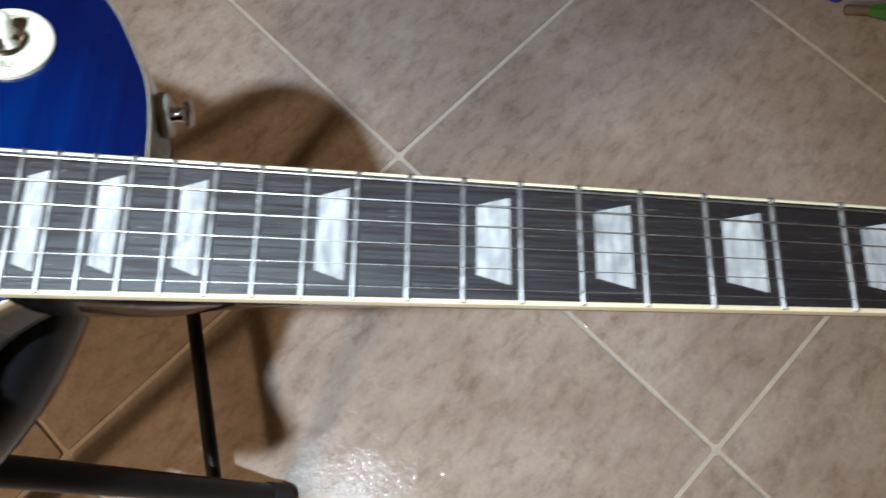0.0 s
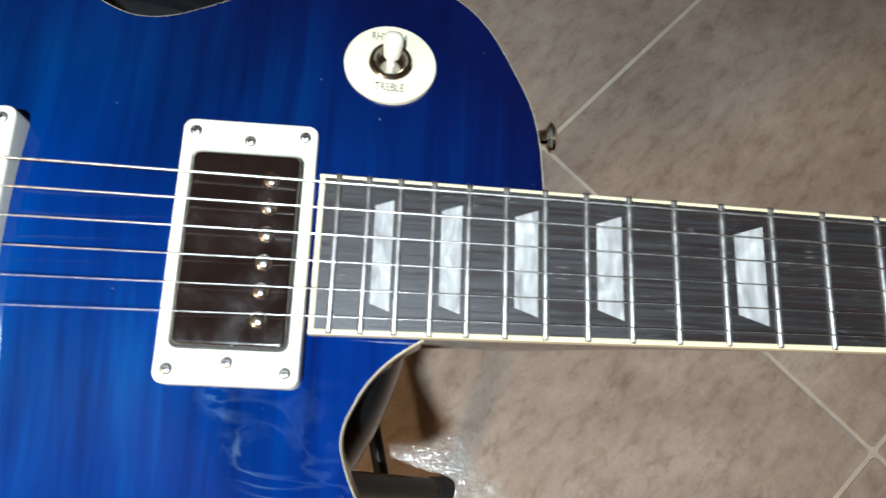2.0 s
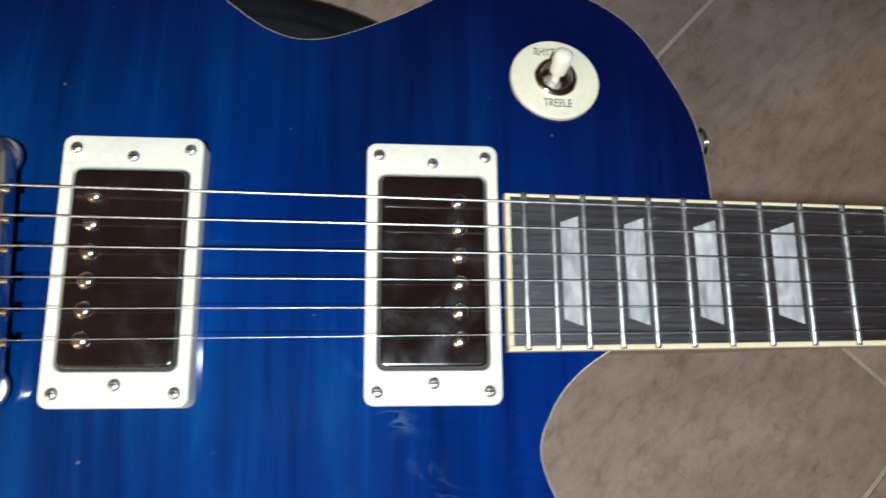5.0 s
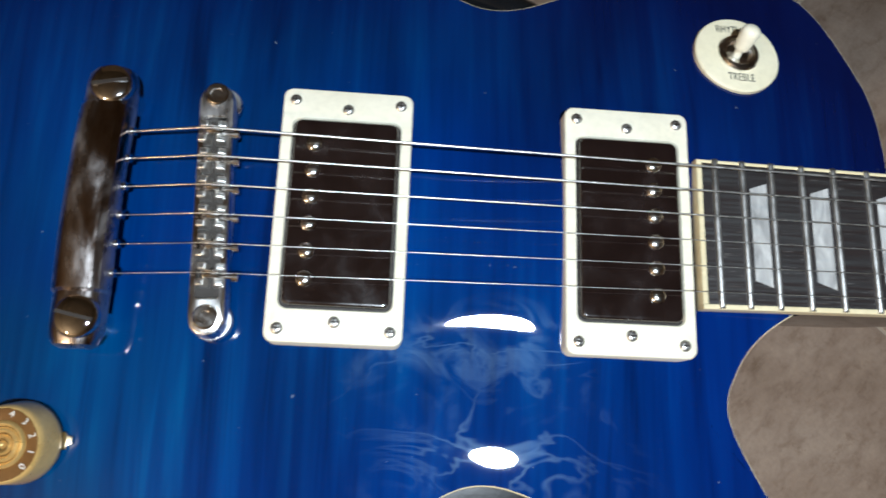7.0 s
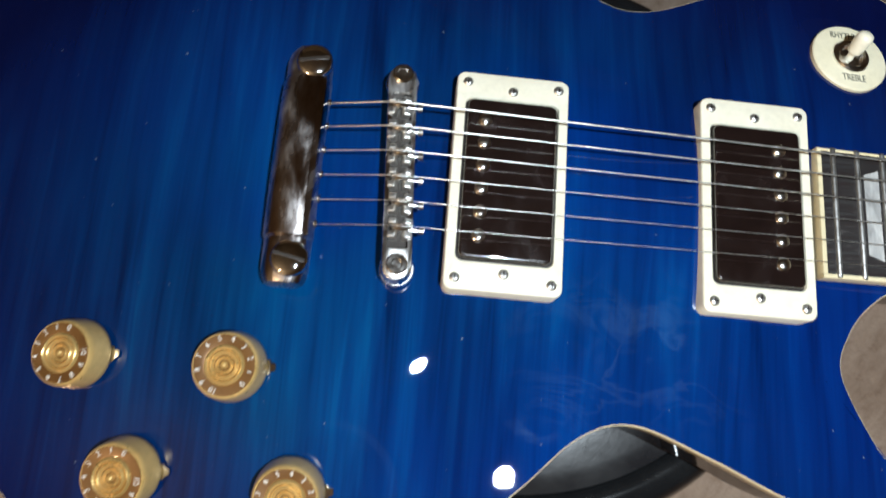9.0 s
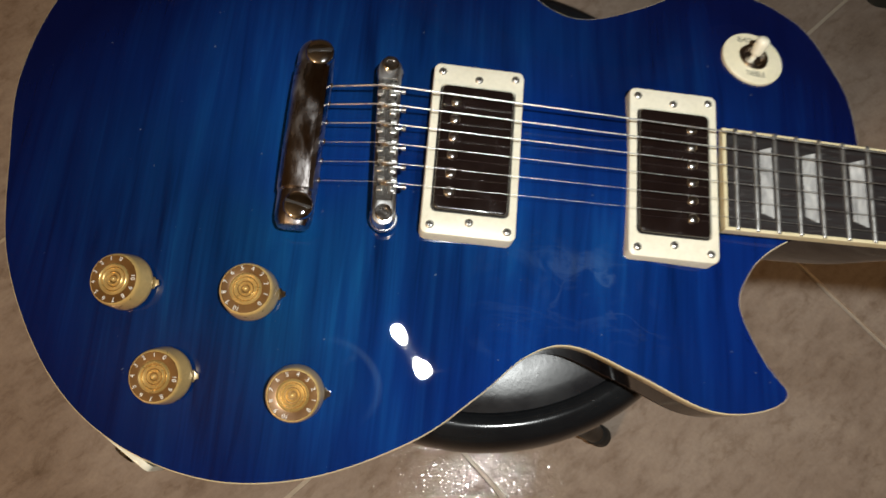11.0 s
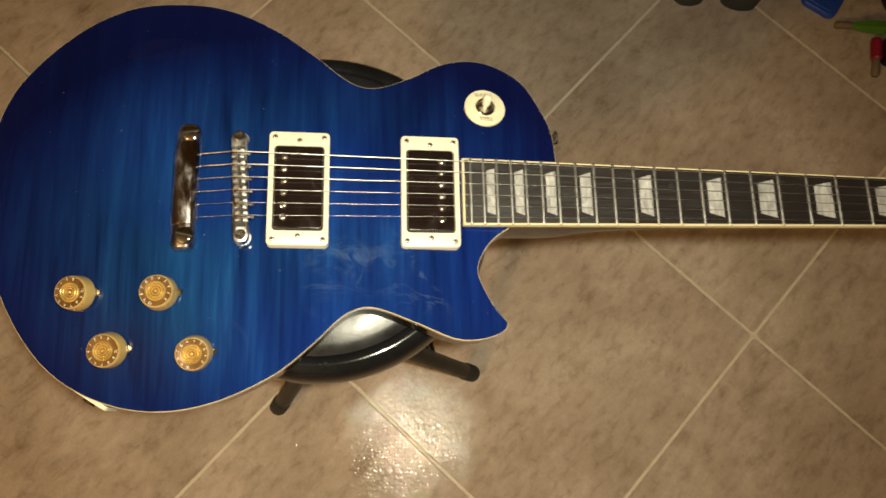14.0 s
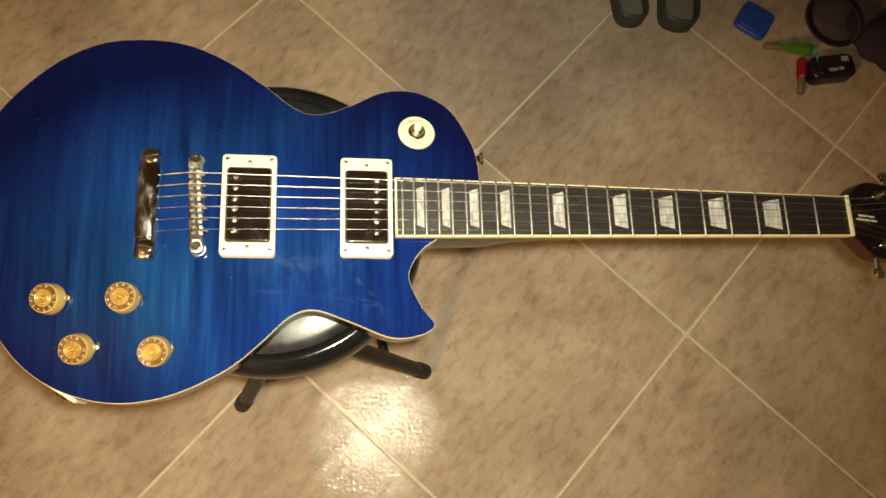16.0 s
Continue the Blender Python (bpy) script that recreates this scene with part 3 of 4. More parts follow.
def build_fretboard():
    x0, x1 = -0.4590, 0.0
    b = 0.0019
    w0, w1 = half_width(x0), half_width(x1)
    board = part("fretboard", prism([(x0 + b, -w0 + b), (x1, -w1 + b), (x1, w1 - b), (x0 + b, w0 - b)], -0.0068, -0.0010), ROSE, GUITAR, "dark rosewood fretboard")
    bm = prism([(x0, -w0), (x1, -w1), (x1, -w1 + b), (x0, -w0 + b)], -0.0068, -0.0008, 0.0004)
    part("binding", bm, BIND, board, "cream side binding")
    bm = prism([(x0, w0 - b), (x1, w1 - b), (x1, w1 - 0.0006), (x0, w0 - 0.0006)], -0.0068, -0.0008, 0.0004)
    part("binding", bm, BIND, board, "cream side binding")
    bm = prism([(x0, -w0 + b), (x0 + b, -w0 + b), (x0 + b, w0 - b), (x0, w0 - b)], -0.0068, -0.0008, 0.0003)
    part("binding", bm, BIND, board, "cream end binding")
    for n in range(1, 23):
        x, w = fret_x(n), half_width(fret_x(n)) - 0.0003
        prof = [(-0.00115, -0.0010), (-0.00105, -0.0004), (-0.0006, 0.0), (0.0, 0.00015), (0.0006, 0.0), (0.00105, -0.0004), (0.00115, -0.0010)]
        bm = bmesh.new()
        rows = []
        for y, s in ((-w, 0.55), (-w + 0.0006, 0.9), (-w + 0.0012, 1.0), (w - 0.0012, 1.0), (w - 0.0006, 0.9), (w, 0.55)):
            rows.append([bm.verts.new((x + px, y, -0.0010 + (pz + 0.0010) * s)) for px, pz in prof])
        for p, q in zip(rows, rows[1:]):
            for k in range(len(prof) - 1):
                bm.faces.new((p[k], p[k + 1], q[k + 1], q[k]))
        bm.faces.new(rows[0])
        bm.faces.new(rows[-1])
        part("fret", bm, NICKEL, board, smooth=70)
    for n in (3, 5, 7, 9, 12, 15, 17, 19, 21):
        a, c = fret_x(n), fret_x(n - 1)
        gap = c - a
        left, right = a + 0.23 * gap, c - 0.19 * gap
        hr = half_width(right) * 0.70
        hl = hr - min(0.0036, 0.36 * (right - left))
        part("inlay", prism([(left, -hl), (right, -hr), (right, hr), (left, hl)], -0.0022, -0.00085), PEARL, board, "pearl trapezoid inlay")
    part("nut", prism([(0.0, -0.0214), (0.0040, -0.0212), (0.0040, 0.0212), (0.0, 0.0214)], -0.007, 0.0008, 0.0008), IVORY, GUITAR, "cream nut")
    return board


def build_headstock():
    tilt = pose(0.0052, 0, -0.0045, 0, 15, 0)
    half = [(0.0, 0.0205), (0.006, 0.024), (0.014, 0.031), (0.026, 0.0385), (0.042, 0.0415), (0.065, 0.041), (0.10, 0.0385), (0.14, 0.0365), (0.162, 0.037), (0.176, 0.034), (0.184, 0.022), (0.181, 0.010), (0.177, 0.0)]
    pts = spline([(x, y, 0) for x, y in half], 4)
    ring = [(p.x, -p.y) for p in pts] + [(p.x, p.y) for p in reversed(pts[:-1])]
    head = part("headstock", prism(ring, -0.015, 0.0, 0.0012, tilt), HEADWOOD, GUITAR, "dark headstock with brown lacquered mahogany edges")
    veneer = [(x * 0.99 + 0.0004, y * 0.965) for x, y in ring]
    part("face", prism(veneer, -0.002, 0.0008, 0.0004, tilt), mat("dark_blue_lacquer", (0.0018, 0.0018, 0.008), 0.12, coat=0.6), head, "dark blue lacquered face")
    cover = spline([(0.004, -0.010, 0), (0.004, 0.010, 0), (0.012, 0.012, 0), (0.026, 0.008, 0), (0.036, 0.0, 0), (0.026, -0.008, 0), (0.012, -0.012, 0)], 5, True)
    cover = [(p.x, p.y) for p in cover]
    part("truss_rod_cover", prism(cover, 0.0006, 0.0022, 0.0005, tilt), BLACK, head, "black truss rod cover")
    for x, y, w in ((0.017, 0.002, 0.013), (0.0165, -0.0022, 0.020), (0.030, 0.002, 0.009), (0.033, -0.0022, 0.010)):
        part("printed_bar", box(x - w / 2, x + w / 2, y - 0.0009, y + 0.0009, 0.0022, 0.0024), PRINT, head)
    for ob in head.children:
        if ob.name.startswith("printed_bar"):
            ob.matrix_local = tilt
    for k in range(3):
        for s in (-1, 1):
            x, y = 0.044 + 0.042 * k, s * (0.0265 - 0.001 * k)
            post = part("tuning_post", lathe([(0, 0), (0.0048, 0), (0.0048, 0.002), (0.003, 0.0026), (0.0028, 0.006), (0.0022, 0.008), (0.0028, 0.0102), (0.0024, 0.0108), (0, 0.0108)], 20), CHROME, head)
            post.matrix_local = tilt @ Matrix.Translation((x, y, 0.0008))
            knob = part("tuner_button", prism(rounded(0.013, 0.011, 0.005, 5), -0.0022, 0.0022, 0.001), CHROME, head, "chrome tuner button")
            knob.matrix_local = tilt @ Matrix.Translation((x + (0.034 if s > 0 else 0.0), s * 0.0545, -0.009))
            stem = part("tuner_shaft", tube([(x + (0.034 if s > 0 else 0.0), s * 0.030, -0.010), (x + (0.034 if s > 0 else 0.0), s * 0.050, -0.009)], 0.0022, 10), CHROME, head)
            stem.matrix_local = tilt
    return head


STRINGS = ((0.0255, 0.00047), (0.0154, 0.00038), (0.0052, 0.00030), (-0.0050, 0.00020), (-0.0152, 0.00016), (-0.0252, 0.00013))


def build_strings():
    for k, (yb, r) in enumerate(STRINGS):
        yn = 0.0172 - 0.00688 * k
        xb = -0.634 + 0.0009 * k
        post = (0.044 + 0.042 * (k if k < 3 else 5 - k), 0.0235 if k < 3 else -0.0235)
        hp = pose(0.0052, 0, -0.0045, 0, 15, 0) @ Vector((*post, 0.0075))
        pts = [(-0.6625, yb - 0.0006, -0.0022), (xb - 0.004, yb, 0.0036 + r), (xb, yb, 0.0042 + r), (xb + 0.003, yb, 0.0041 + r), (0.0, yn, 0.0012 + r), (0.004, yn, 0.0009 + r), tuple(hp)]
        part("guitar_string", tube(pts, r, 8), STEEL, GUITAR, "wound steel string" if k < 3 else "plain steel string", 80)


def build_pickup(cx, pole_x, tall):
    """A cream mounting ring with its screws, and the black pickup with its row of pole screws."""
    outer = [(cx + x, y) for x, y in rounded(0.0470, 0.0925, 0.0034, 5)]
    inner = [(cx + x, y) for x, y in rounded(0.0388, 0.0690, 0.0030, 5)]
    base = top_z(cx, 0.0) - 0.012
    ring = part("pickup_ring", frame_ring(outer, inner, base, -0.0030, 0.0010), CREAM, GUITAR, "cream plastic pickup ring")
    part("recess", prism([(cx + x, y) for x, y in rounded(0.0396, 0.0698, 0.003, 4)], base, -0.0046), RECESS_SHADE, ring)
    for sx, sy in ((-0.0190, 0.0415), (0.0190, 0.0415), (-0.0190, -0.0415), (0.0190, -0.0415), (0.0, 0.0388), (0.0, -0.0388)):
        screw(ring, (cx + sx, sy, -0.0031), 0.0021)
    pick = part("pickup", prism([(cx + x, y) for x, y in rounded(0.0368, 0.0672, 0.0026, 4)], base, tall, 0.0010), BLACK, GUITAR, "glossy black pickup cover")
    for k in range(6):
        y = 0.0243 - 0.00976 * k
        bm = lathe([(0.0, -0.002), (0.0030, -0.002), (0.0030, 0.0003), (0.0026, 0.0009), (0.0014, 0.0014), (0.0, 0.0015)], 18, (pole_x, y, tall))
        part("pole_screw", bm, SATIN, pick, "chrome pole screw")
    return pick


def screw(parent, at, r, h=0.0011):
    """A domed cross-head screw."""
    bm = lathe([(0, -0.001), (r, -0.001), (r, h * 0.25), (r * 0.86, h * 0.62), (r * 0.5, h), (r * 0.3, h), (r * 0.24, h * 0.45), (0, h * 0.35)], 18, at)
    smooth_count = len(bm.faces)
    # the cross: two dark bars laid on the head, standing for its shaded recess
    for across in (0, 1):
        a, b = (r * 0.62, r * 0.15) if across else (r * 0.15, r * 0.62)
        low = [bm.verts.new((at[0] + x, at[1] + y, at[2] + h * 0.9)) for x, y in ((-a, -b), (a, -b), (a, b), (-a, b))]
        high = [bm.verts.new((at[0] + x, at[1] + y, at[2] + h * 1.03 + 0.00002 * across)) for x, y in ((-a, -b), (a, -b), (a, b), (-a, b))]
        bm.faces.new(high)
        for k in range(4):
            bm.faces.new((low[k], low[(k + 1) % 4], high[(k + 1) % 4], high[k]))
    bm.faces.ensure_lookup_table()
    for face in bm.faces[smooth_count:]:
        face.material_index = 1
    ob = part("screw", bm, DULL, parent, "chrome cross-head screw")
    ob.data.materials.append(RECESS_SHADE)
    return ob


def build_bridge():
    turn = pose(-0.6318, -0.001, 0, 0, 0, 3.2)

    def turned(w, h, r, n):
        return [tuple((turn @ Vector((x, y, 0))).xy) for x, y in rounded(w, h, r, n)]

    bridge = part("bridge", frame_ring(turned(0.0118, 0.0900, 0.0058, 6), turned(0.0078, 0.0640, 0.0012, 6), -0.0075, 0.0010, 0.0017), WORN, GUITAR, "chrome bridge with six saddles")
    part("channel", prism(turned(0.0078, 0.0644, 0.0012, 3), -0.0070, -0.0026), RECESS_SHADE, bridge)
    for s in (-1, 1):
        x, y = -0.6318 - s * 0.0022, s * 0.0395
        wheel = lathe([(0, 0), (0.0066, 0), (0.0070, 0.0006), (0.0070, 0.0018), (0.0066, 0.0024), (0, 0.0024)], 30, (x, y, -0.0101))
        part("thumb_wheel", wheel, WORN, bridge)
        post = lathe([(0, -0.02), (0.0032, -0.02), (0.0032, 0.0012), (0.0040, 0.0012), (0.0042, 0.0018), (0.0036, 0.0024), (0.0022, 0.0024), (0.0018, 0.0016), (0, 0.0016)], 22, (x, y, 0.0))
        part("post", post, SATIN, bridge)
    for k, (y, r) in enumerate(STRINGS):
        x = -0.634 + 0.0009 * k - 0.0001
        saddle = bmesh.new()
        prof = [(-0.0034, -0.0028), (-0.0034, 0.0016), (-0.0012, 0.0040), (0.0003, 0.0042), (0.0029, 0.0036), (0.0034, 0.0018), (0.0034, -0.0028)]
        rows = []
        for dy, low, thin in ((-0.0017, 0.0012, 0.8), (-0.0014, 0.0006, 0.97), (-0.0007, 0.0, 1.0), (0.0, 0.0006, 1.0), (0.0007, 0.0, 1.0), (0.0014, 0.0006, 0.97), (0.0017, 0.0012, 0.8)):
            rows.append([saddle.verts.new((x + px * thin, y + dy, pz - (low if pz > 0.001 else 0.0) - 0.0001)) for px, pz in prof])
        for a, b in zip(rows, rows[1:]):
            for i in range(len(prof)):
                j = (i + 1) % len(prof)
                saddle.faces.new((a[i], a[j], b[j], b[i]))
        saddle.faces.new(rows[0][::-1])
        saddle.faces.new(rows[-1])
        part("saddle", saddle, SATIN, bridge)
        bolt = tube([(x + 0.0030, y - 0.0004, 0.0006), (x + 0.0072, y - 0.0004, 0.0004), (x + 0.0072, y - 0.0004, 0.0004), (x + 0.0092, y - 0.0004, 0.0004)], [0.0009, 0.0009, 0.0017, 0.0017], 12)
        part("saddle_screw", bolt, SATIN, bridge)
        for dx in (-0.0029, 0.0029):
            for dy in (-0.0028, 0.0028):
                ear = prism(rounded(0.0032, 0.0024, 0.0005, 3), -0.0030, 0.0020 - 0.0002 * abs(dy) / dy, 0.0006, pose(x + dx, y + dy, 0, 0, 9 if dx > 0 else -9, 0))
                part("saddle_ear", ear, DULL, bridge)
    return bridge


def build_tailpiece():
    bm = bmesh.new()
    rows = []
    prof = [(0.0072, -0.0075), (0.0082, -0.0048), (0.0080, -0.0018), (0.0066, 0.0012), (0.0046, 0.0027), (0.0010, 0.0032), (-0.0030, 0.0029), (-0.0058, 0.0016), (-0.0086, -0.0014), (-0.0101, -0.0046), (-0.0100, -0.0078)]
    for y, s, lift in ((-0.0515, 0.55, -0.0012), (-0.0505, 0.80, -0.0006), (-0.0480, 0.94, -0.0002), (-0.0445, 1.0, 0.0), (-0.0335, 1.0, 0.0), (-0.0325, 1.06, 0.0010), *[(-0.0325 + 0.065 * k / 10, 1.06, 0.0010 + 0.0021 * (1 - (k / 5 - 1) ** 2)) for k in range(1, 10)], (0.0325, 1.06, 0.0010), (0.0335, 1.0, 0.0), (0.0415, 1.0, 0.0), (0.0448, 0.94, -0.0002), (0.0470, 0.80, -0.0006), (0.0480, 0.55, -0.0012)):
        rows.append([bm.verts.new((-0.6710 + px * s, 0.0005 + y, (pz + 0.002) * s - 0.002 + lift)) for px, pz in prof])
    for p, q in zip(rows, rows[1:]):
        for k in range(len(prof)):
            bm.faces.new((p[k], p[(k + 1) % len(prof)], q[(k + 1) % len(prof)], q[k]))
    bm.faces.new(rows[0])
    bm.faces.new(rows[-1])
    tail = part("tailpiece", bm, MIRROR_TINT, GUITAR, "chrome stop tailpiece bar", 28)
    for s in (-1, 1):
        y = -0.0008 + s * 0.0405
        stud = lathe([(0, -0.03), (0.0055, -0.03), (0.0055, 0.001), (0.0068, 0.001), (0.0071, 0.0016), (0.0071, 0.0038), (0.0067, 0.0046), (0.0056, 0.0052), (0.0032, 0.0058), (0.0, 0.0061)], 32, (-0.6694, y, 0.0))
        part("stud", stud, CHROME, tail, "slotted chrome stud")
        # no cut: a dark bar on the dome paints the slot's shade
        slot = box(-0.0060, 0.0060, -0.0006, 0.0006, 0.0040, 0.0062)
        bmesh.ops.transform(slot, matrix=pose(-0.6694, y, 0, 0, 0, 12 * s), verts=slot.verts)
        part("slot", slot, RECESS_SHADE, tail)
    for k, (y, r) in enumerate(STRINGS):
        part("ball_end_socket", tube([(-0.6640, y - 0.0006, -0.0022), (-0.6614, y - 0.0006, -0.0020)], 0.0016, 12), CHROME, tail)
    return tail


def build_toggle():
    cx, cy = -0.4370, 0.0755
    tip = top_pose(cx, cy, 0.0005)
    plate = part("switch_plate", lathe([(0, -0.003), (0.0172, -0.003), (0.0174, 0.0006), (0.0170, 0.0011), (0.0160, 0.0013), (0.0062, 0.0013)], 64, m=tip), IVORY, GUITAR, "round cream switch plate with black lettering", 30)
    part("lettering", lettering("RHYTHM", 0.0050, tip @ pose(-0.0010, 0.0114, 0.0014) @ Matrix.Diagonal((0.68, 1, 1, 1))), INK, plate, "black printed word")
    part("lettering", lettering("TREBLE", 0.0050, tip @ pose(0, -0.0112, 0.0014) @ Matrix.Diagonal((0.68, 1, 1, 1))), INK, plate, "black printed word")
    nut = lathe([(0.0084, 0.0012), (0.0084, 0.0022), (0.0078, 0.0030), (0.0064, 0.0032), (0.0056, 0.0026), (0.0050, 0.0006), (0, 0.0)], 40, m=tip)
    part("switch_bushing", nut, SATIN, GUITAR, "chrome bushing", 30)
    lean = tip @ pose(0, 0, 0, -14, 2, 0)
    lever = lathe([(0, 0.0), (0.0016, 0.0), (0.0016, 0.004), (0.0030, 0.0042), (0.0033, 0.006), (0.0036, 0.0090), (0.0037, 0.0114), (0.0033, 0.0130), (0.0020, 0.0139), (0, 0.0141)], 28, m=lean)
    part("switch_lever", lever, CREAM, GUITAR, "cream switch tip", 60)


def build_knob(x, y, zero):
    """A gold speed knob: tapered skirt, numbered band and a stepped middle."""
    tip = top_pose(x, y, 0.0018)
    knob = part("control_knob", lathe([(0, 0), (0.0131, 0), (0.0135, 0.0006), (0.0133, 0.0024), (0.0125, 0.0096), (0.0121, 0.0110), (0.0115, 0.0117), (0.0113, 0.0117)], 56, m=tip), GOLD, GUITAR, "gold plastic control knob with white numbers", 40)
    part("number_band", lathe([(0.0114, 0.0116), (0.0111, 0.0119), (0.0086, 0.0118), (0.0076, 0.0116)], 56, m=tip), AMBER, knob, "brown gold numbered band", 40)
    centre = part("dished_centre", lathe([(0.0078, 0.0116), (0.0070, 0.0114), (0.0, 0.0112)], 44, m=tip), AMBERG, knob, "brown gold dished centre", 40)
    for r, w in ((0.0066, 0.0009), (0.0046, 0.0009), (0.0027, 0.0006)):
        part("raised_ring", lathe([(r + w, 0.0111), (r + w * 0.7, 0.0122), (r, 0.0126), (r - w * 0.7, 0.0122), (r - w, 0.0111)], 44, m=tip), GOLDM, centre, "polished gold ring", 60)
    part("boss", lathe([(0.0013, 0.0111), (0.0011, 0.0124), (0.0006, 0.0128), (0, 0.0129)], 24, m=tip), GOLDM, centre, "polished gold boss", 60)
    for n in range(11):
        a = radians(zero + 29.3 * n)
        m = tip @ pose(0.0097 * math.cos(a), 0.0097 * math.sin(a), 0.0121, 0, 0, math.degrees(a) - 90)
        part("numeral", lettering(str(n), 0.0030, m), PRINT, knob, "white printed number")
    washer = prism([(0.0, -0.0030), (0.0138, -0.0030), (0.0146, -0.0018), (0.0162, -0.0012), (0.0162, 0.0012), (0.0146, 0.0018), (0.0138, 0.0030), (0.0, 0.0030)], 0.0004, 0.0012, 0.0002, top_pose(x, y, 0.0004) @ pose(0, 0, 0, 0, 2, 4))
    part("pointer", washer, CHROME, GUITAR, "chrome pointer tab")


def build_hardware():
    # strap button on the shoulder
    m = pose(-0.3805, 0.0590, -0.0310, 0, 90, 8)
    button = part("strap_button", lathe([(0, -0.002), (0.0070, -0.002), (0.0070, 0.0008), (0.0042, 0.0014), (0.0030, 0.0050), (0.0036, 0.0082), (0.0062, 0.0098), (0.0066, 0.0108), (0.0050, 0.0120), (0, 0.0122)], 28, m=m), CHROME, GUITAR, "chrome strap button")
    part("felt_washer", lathe([(0.0, -0.001), (0.0098, -0.001), (0.0098, 0.0022), (0.0090, 0.0030), (0.0, 0.0030)], 28, m=pose(-0.3808, 0.0590, -0.0310, 0, 90, 8)), PRINT, button, "white felt washer")
    # jack plate on the lower side
    m = pose(-0.7395, -0.1565, -0.0510, 90, 0, -33)
    plate = part("jack_plate", prism(rounded(0.034, 0.034, 0.004, 4), -0.002, 0.0012, 0.0006, m), CREAM, GUITAR, "cream plastic jack plate")
    part("jack_socket", lathe([(0, 0), (0.0062, 0), (0.0062, 0.0030), (0.0046, 0.0034), (0.0034, 0.0034), (0.0032, 0.001), (0, 0.0006)], 24, m=m @ Matrix.Translation((0, 0, 0.0016))), CHROME, plate)


build_body()
build_neck()
build_fretboard()
build_headstock()
build_strings()
build_pickup(-0.4845, -0.4755, -0.0012)
build_pickup(-0.5880, -0.5990, -0.0012)
build_bridge()
build_tailpiece()
build_toggle()
for kx, ky, kz in ((-0.7482, -0.0806, 75), (-0.6880, -0.0815, -40), (-0.7232, -0.1226, 66), (-0.6615, -0.1256, -36)):
    build_knob(kx, ky, kz)
build_hardware()

# ---------------------------------------------------------------- the stool
SEAT = (-0.5395, -0.002)


def build_stool():
    top = 0.448
    stool = thing("round_stool", (*SEAT, 0), "round black vinyl padded stool with splayed black steel legs", "stool")
    part("seat", lathe([(0, top - 0.052), (0.140, top - 0.052), (0.1465, top - 0.047), (0.1502, top - 0.036), (0.1502, top - 0.028), (0.1490, top - 0.019), (0.1460, top - 0.0105), (0.1412, top - 0.0052), (0.1365, top - 0.0036), (0.1325, top - 0.0044), (0.1300, top - 0.0066), (0.1285, top - 0.0090), (0, top - 0.0090)], 120), PATENT, stool, "glossy black vinyl seat edge", 60)
    part("seat_pad", lathe([(0, top - 0.0085), (0.1292, top - 0.0085), (0.1294, top - 0.0062), (0.1270, top - 0.0046), (0.120, top - 0.0016), (0.09, top - 0.0004), (0.05, top), (0, top)], 120), VINYL, stool, "black grained vinyl seat pad", 60)
    part("seat_plate", lathe([(0, top - 0.066), (0.115, top - 0.066), (0.118, top - 0.060), (0.118, top - 0.052), (0, top - 0.052)], 60), TUBE, stool)
    high = top - 0.062

    def leg(points):
        pts = spline(points, 8)
        ob = part("leg", tube(pts, 0.0106, 18), TUBE, stool, "bent black steel tube leg", 60)
        a, b = Vector(points[0]), Vector(points[1])
        d = (b - a).normalized()
        part("rubber_foot", tube([a - d * 0.006, a - d * 0.003, a + d * 0.022, a + d * 0.024], [0.0098, 0.0120, 0.0122, 0.0114], 20), RUBBER, ob, "black rubber foot cap", 50)

    for sx in (1, -1):
        leg([(sx * 0.1735, -sx * 0.110, 0.0122), (sx * 0.150, -sx * 0.107, 0.056), (sx * 0.085, -sx * 0.098, 0.180), (-sx * 0.022, -sx * 0.083, high)])
        leg([(-sx * 0.0955, -sx * 0.151, 0.0122), (-sx * 0.080, -sx * 0.140, 0.056), (-sx * 0.040, -sx * 0.110, 0.180), (sx * 0.020, -sx * 0.060, high)])
    part("cross_rod", tube([(0.119, -0.105, 0.050), (0.058, 0.145, 0.050)], 0.0068, 14), TUBE, stool, "thin black cross rod", 60)
    return stool


build_stool()

# ---------------------------------------------------------------- things on the floor
OLIVE = speckled("dark_olive_foam", (0.046, 0.047, 0.040), (0.030, 0.031, 0.026), 0.5, 40, bump=0.0006)
INSOLE = speckled("pale_grey_insole", (0.155, 0.145, 0.125), (0.10, 0.095, 0.082), 0.6, 30)
BLUEP = speckled("blue_plastic", (0.010, 0.060, 0.34), (0.008, 0.045, 0.28), 0.35, 30)
GREENP = speckled("green_plastic", (0.065, 0.18, 0.03), (0.045, 0.13, 0.022), 0.3, 40)
REDP = speckled("red_plastic", (0.27, 0.010, 0.030), (0.20, 0.008, 0.022), 0.3, 40)
TIP = speckled("brown_wood_tip", (0.15, 0.10, 0.07), (0.10, 0.065, 0.045), 0.6, 60)
DARKP = speckled("dark_purple_plastic", (0.018, 0.010, 0.022), (0.010, 0.006, 0.014), 0.25, 30)
CLOTH = speckled("dark_purple_cloth", (0.030, 0.018, 0.040), (0.016, 0.010, 0.024), 0.75, 60, bump=0.0008)
CYANP = speckled("cyan_plastic", (0.05, 0.30, 0.32), (0.04, 0.24, 0.26), 0.35, 40)
GREYP = mat("grey_print", (0.30, 0.27, 0.30), 0.5)
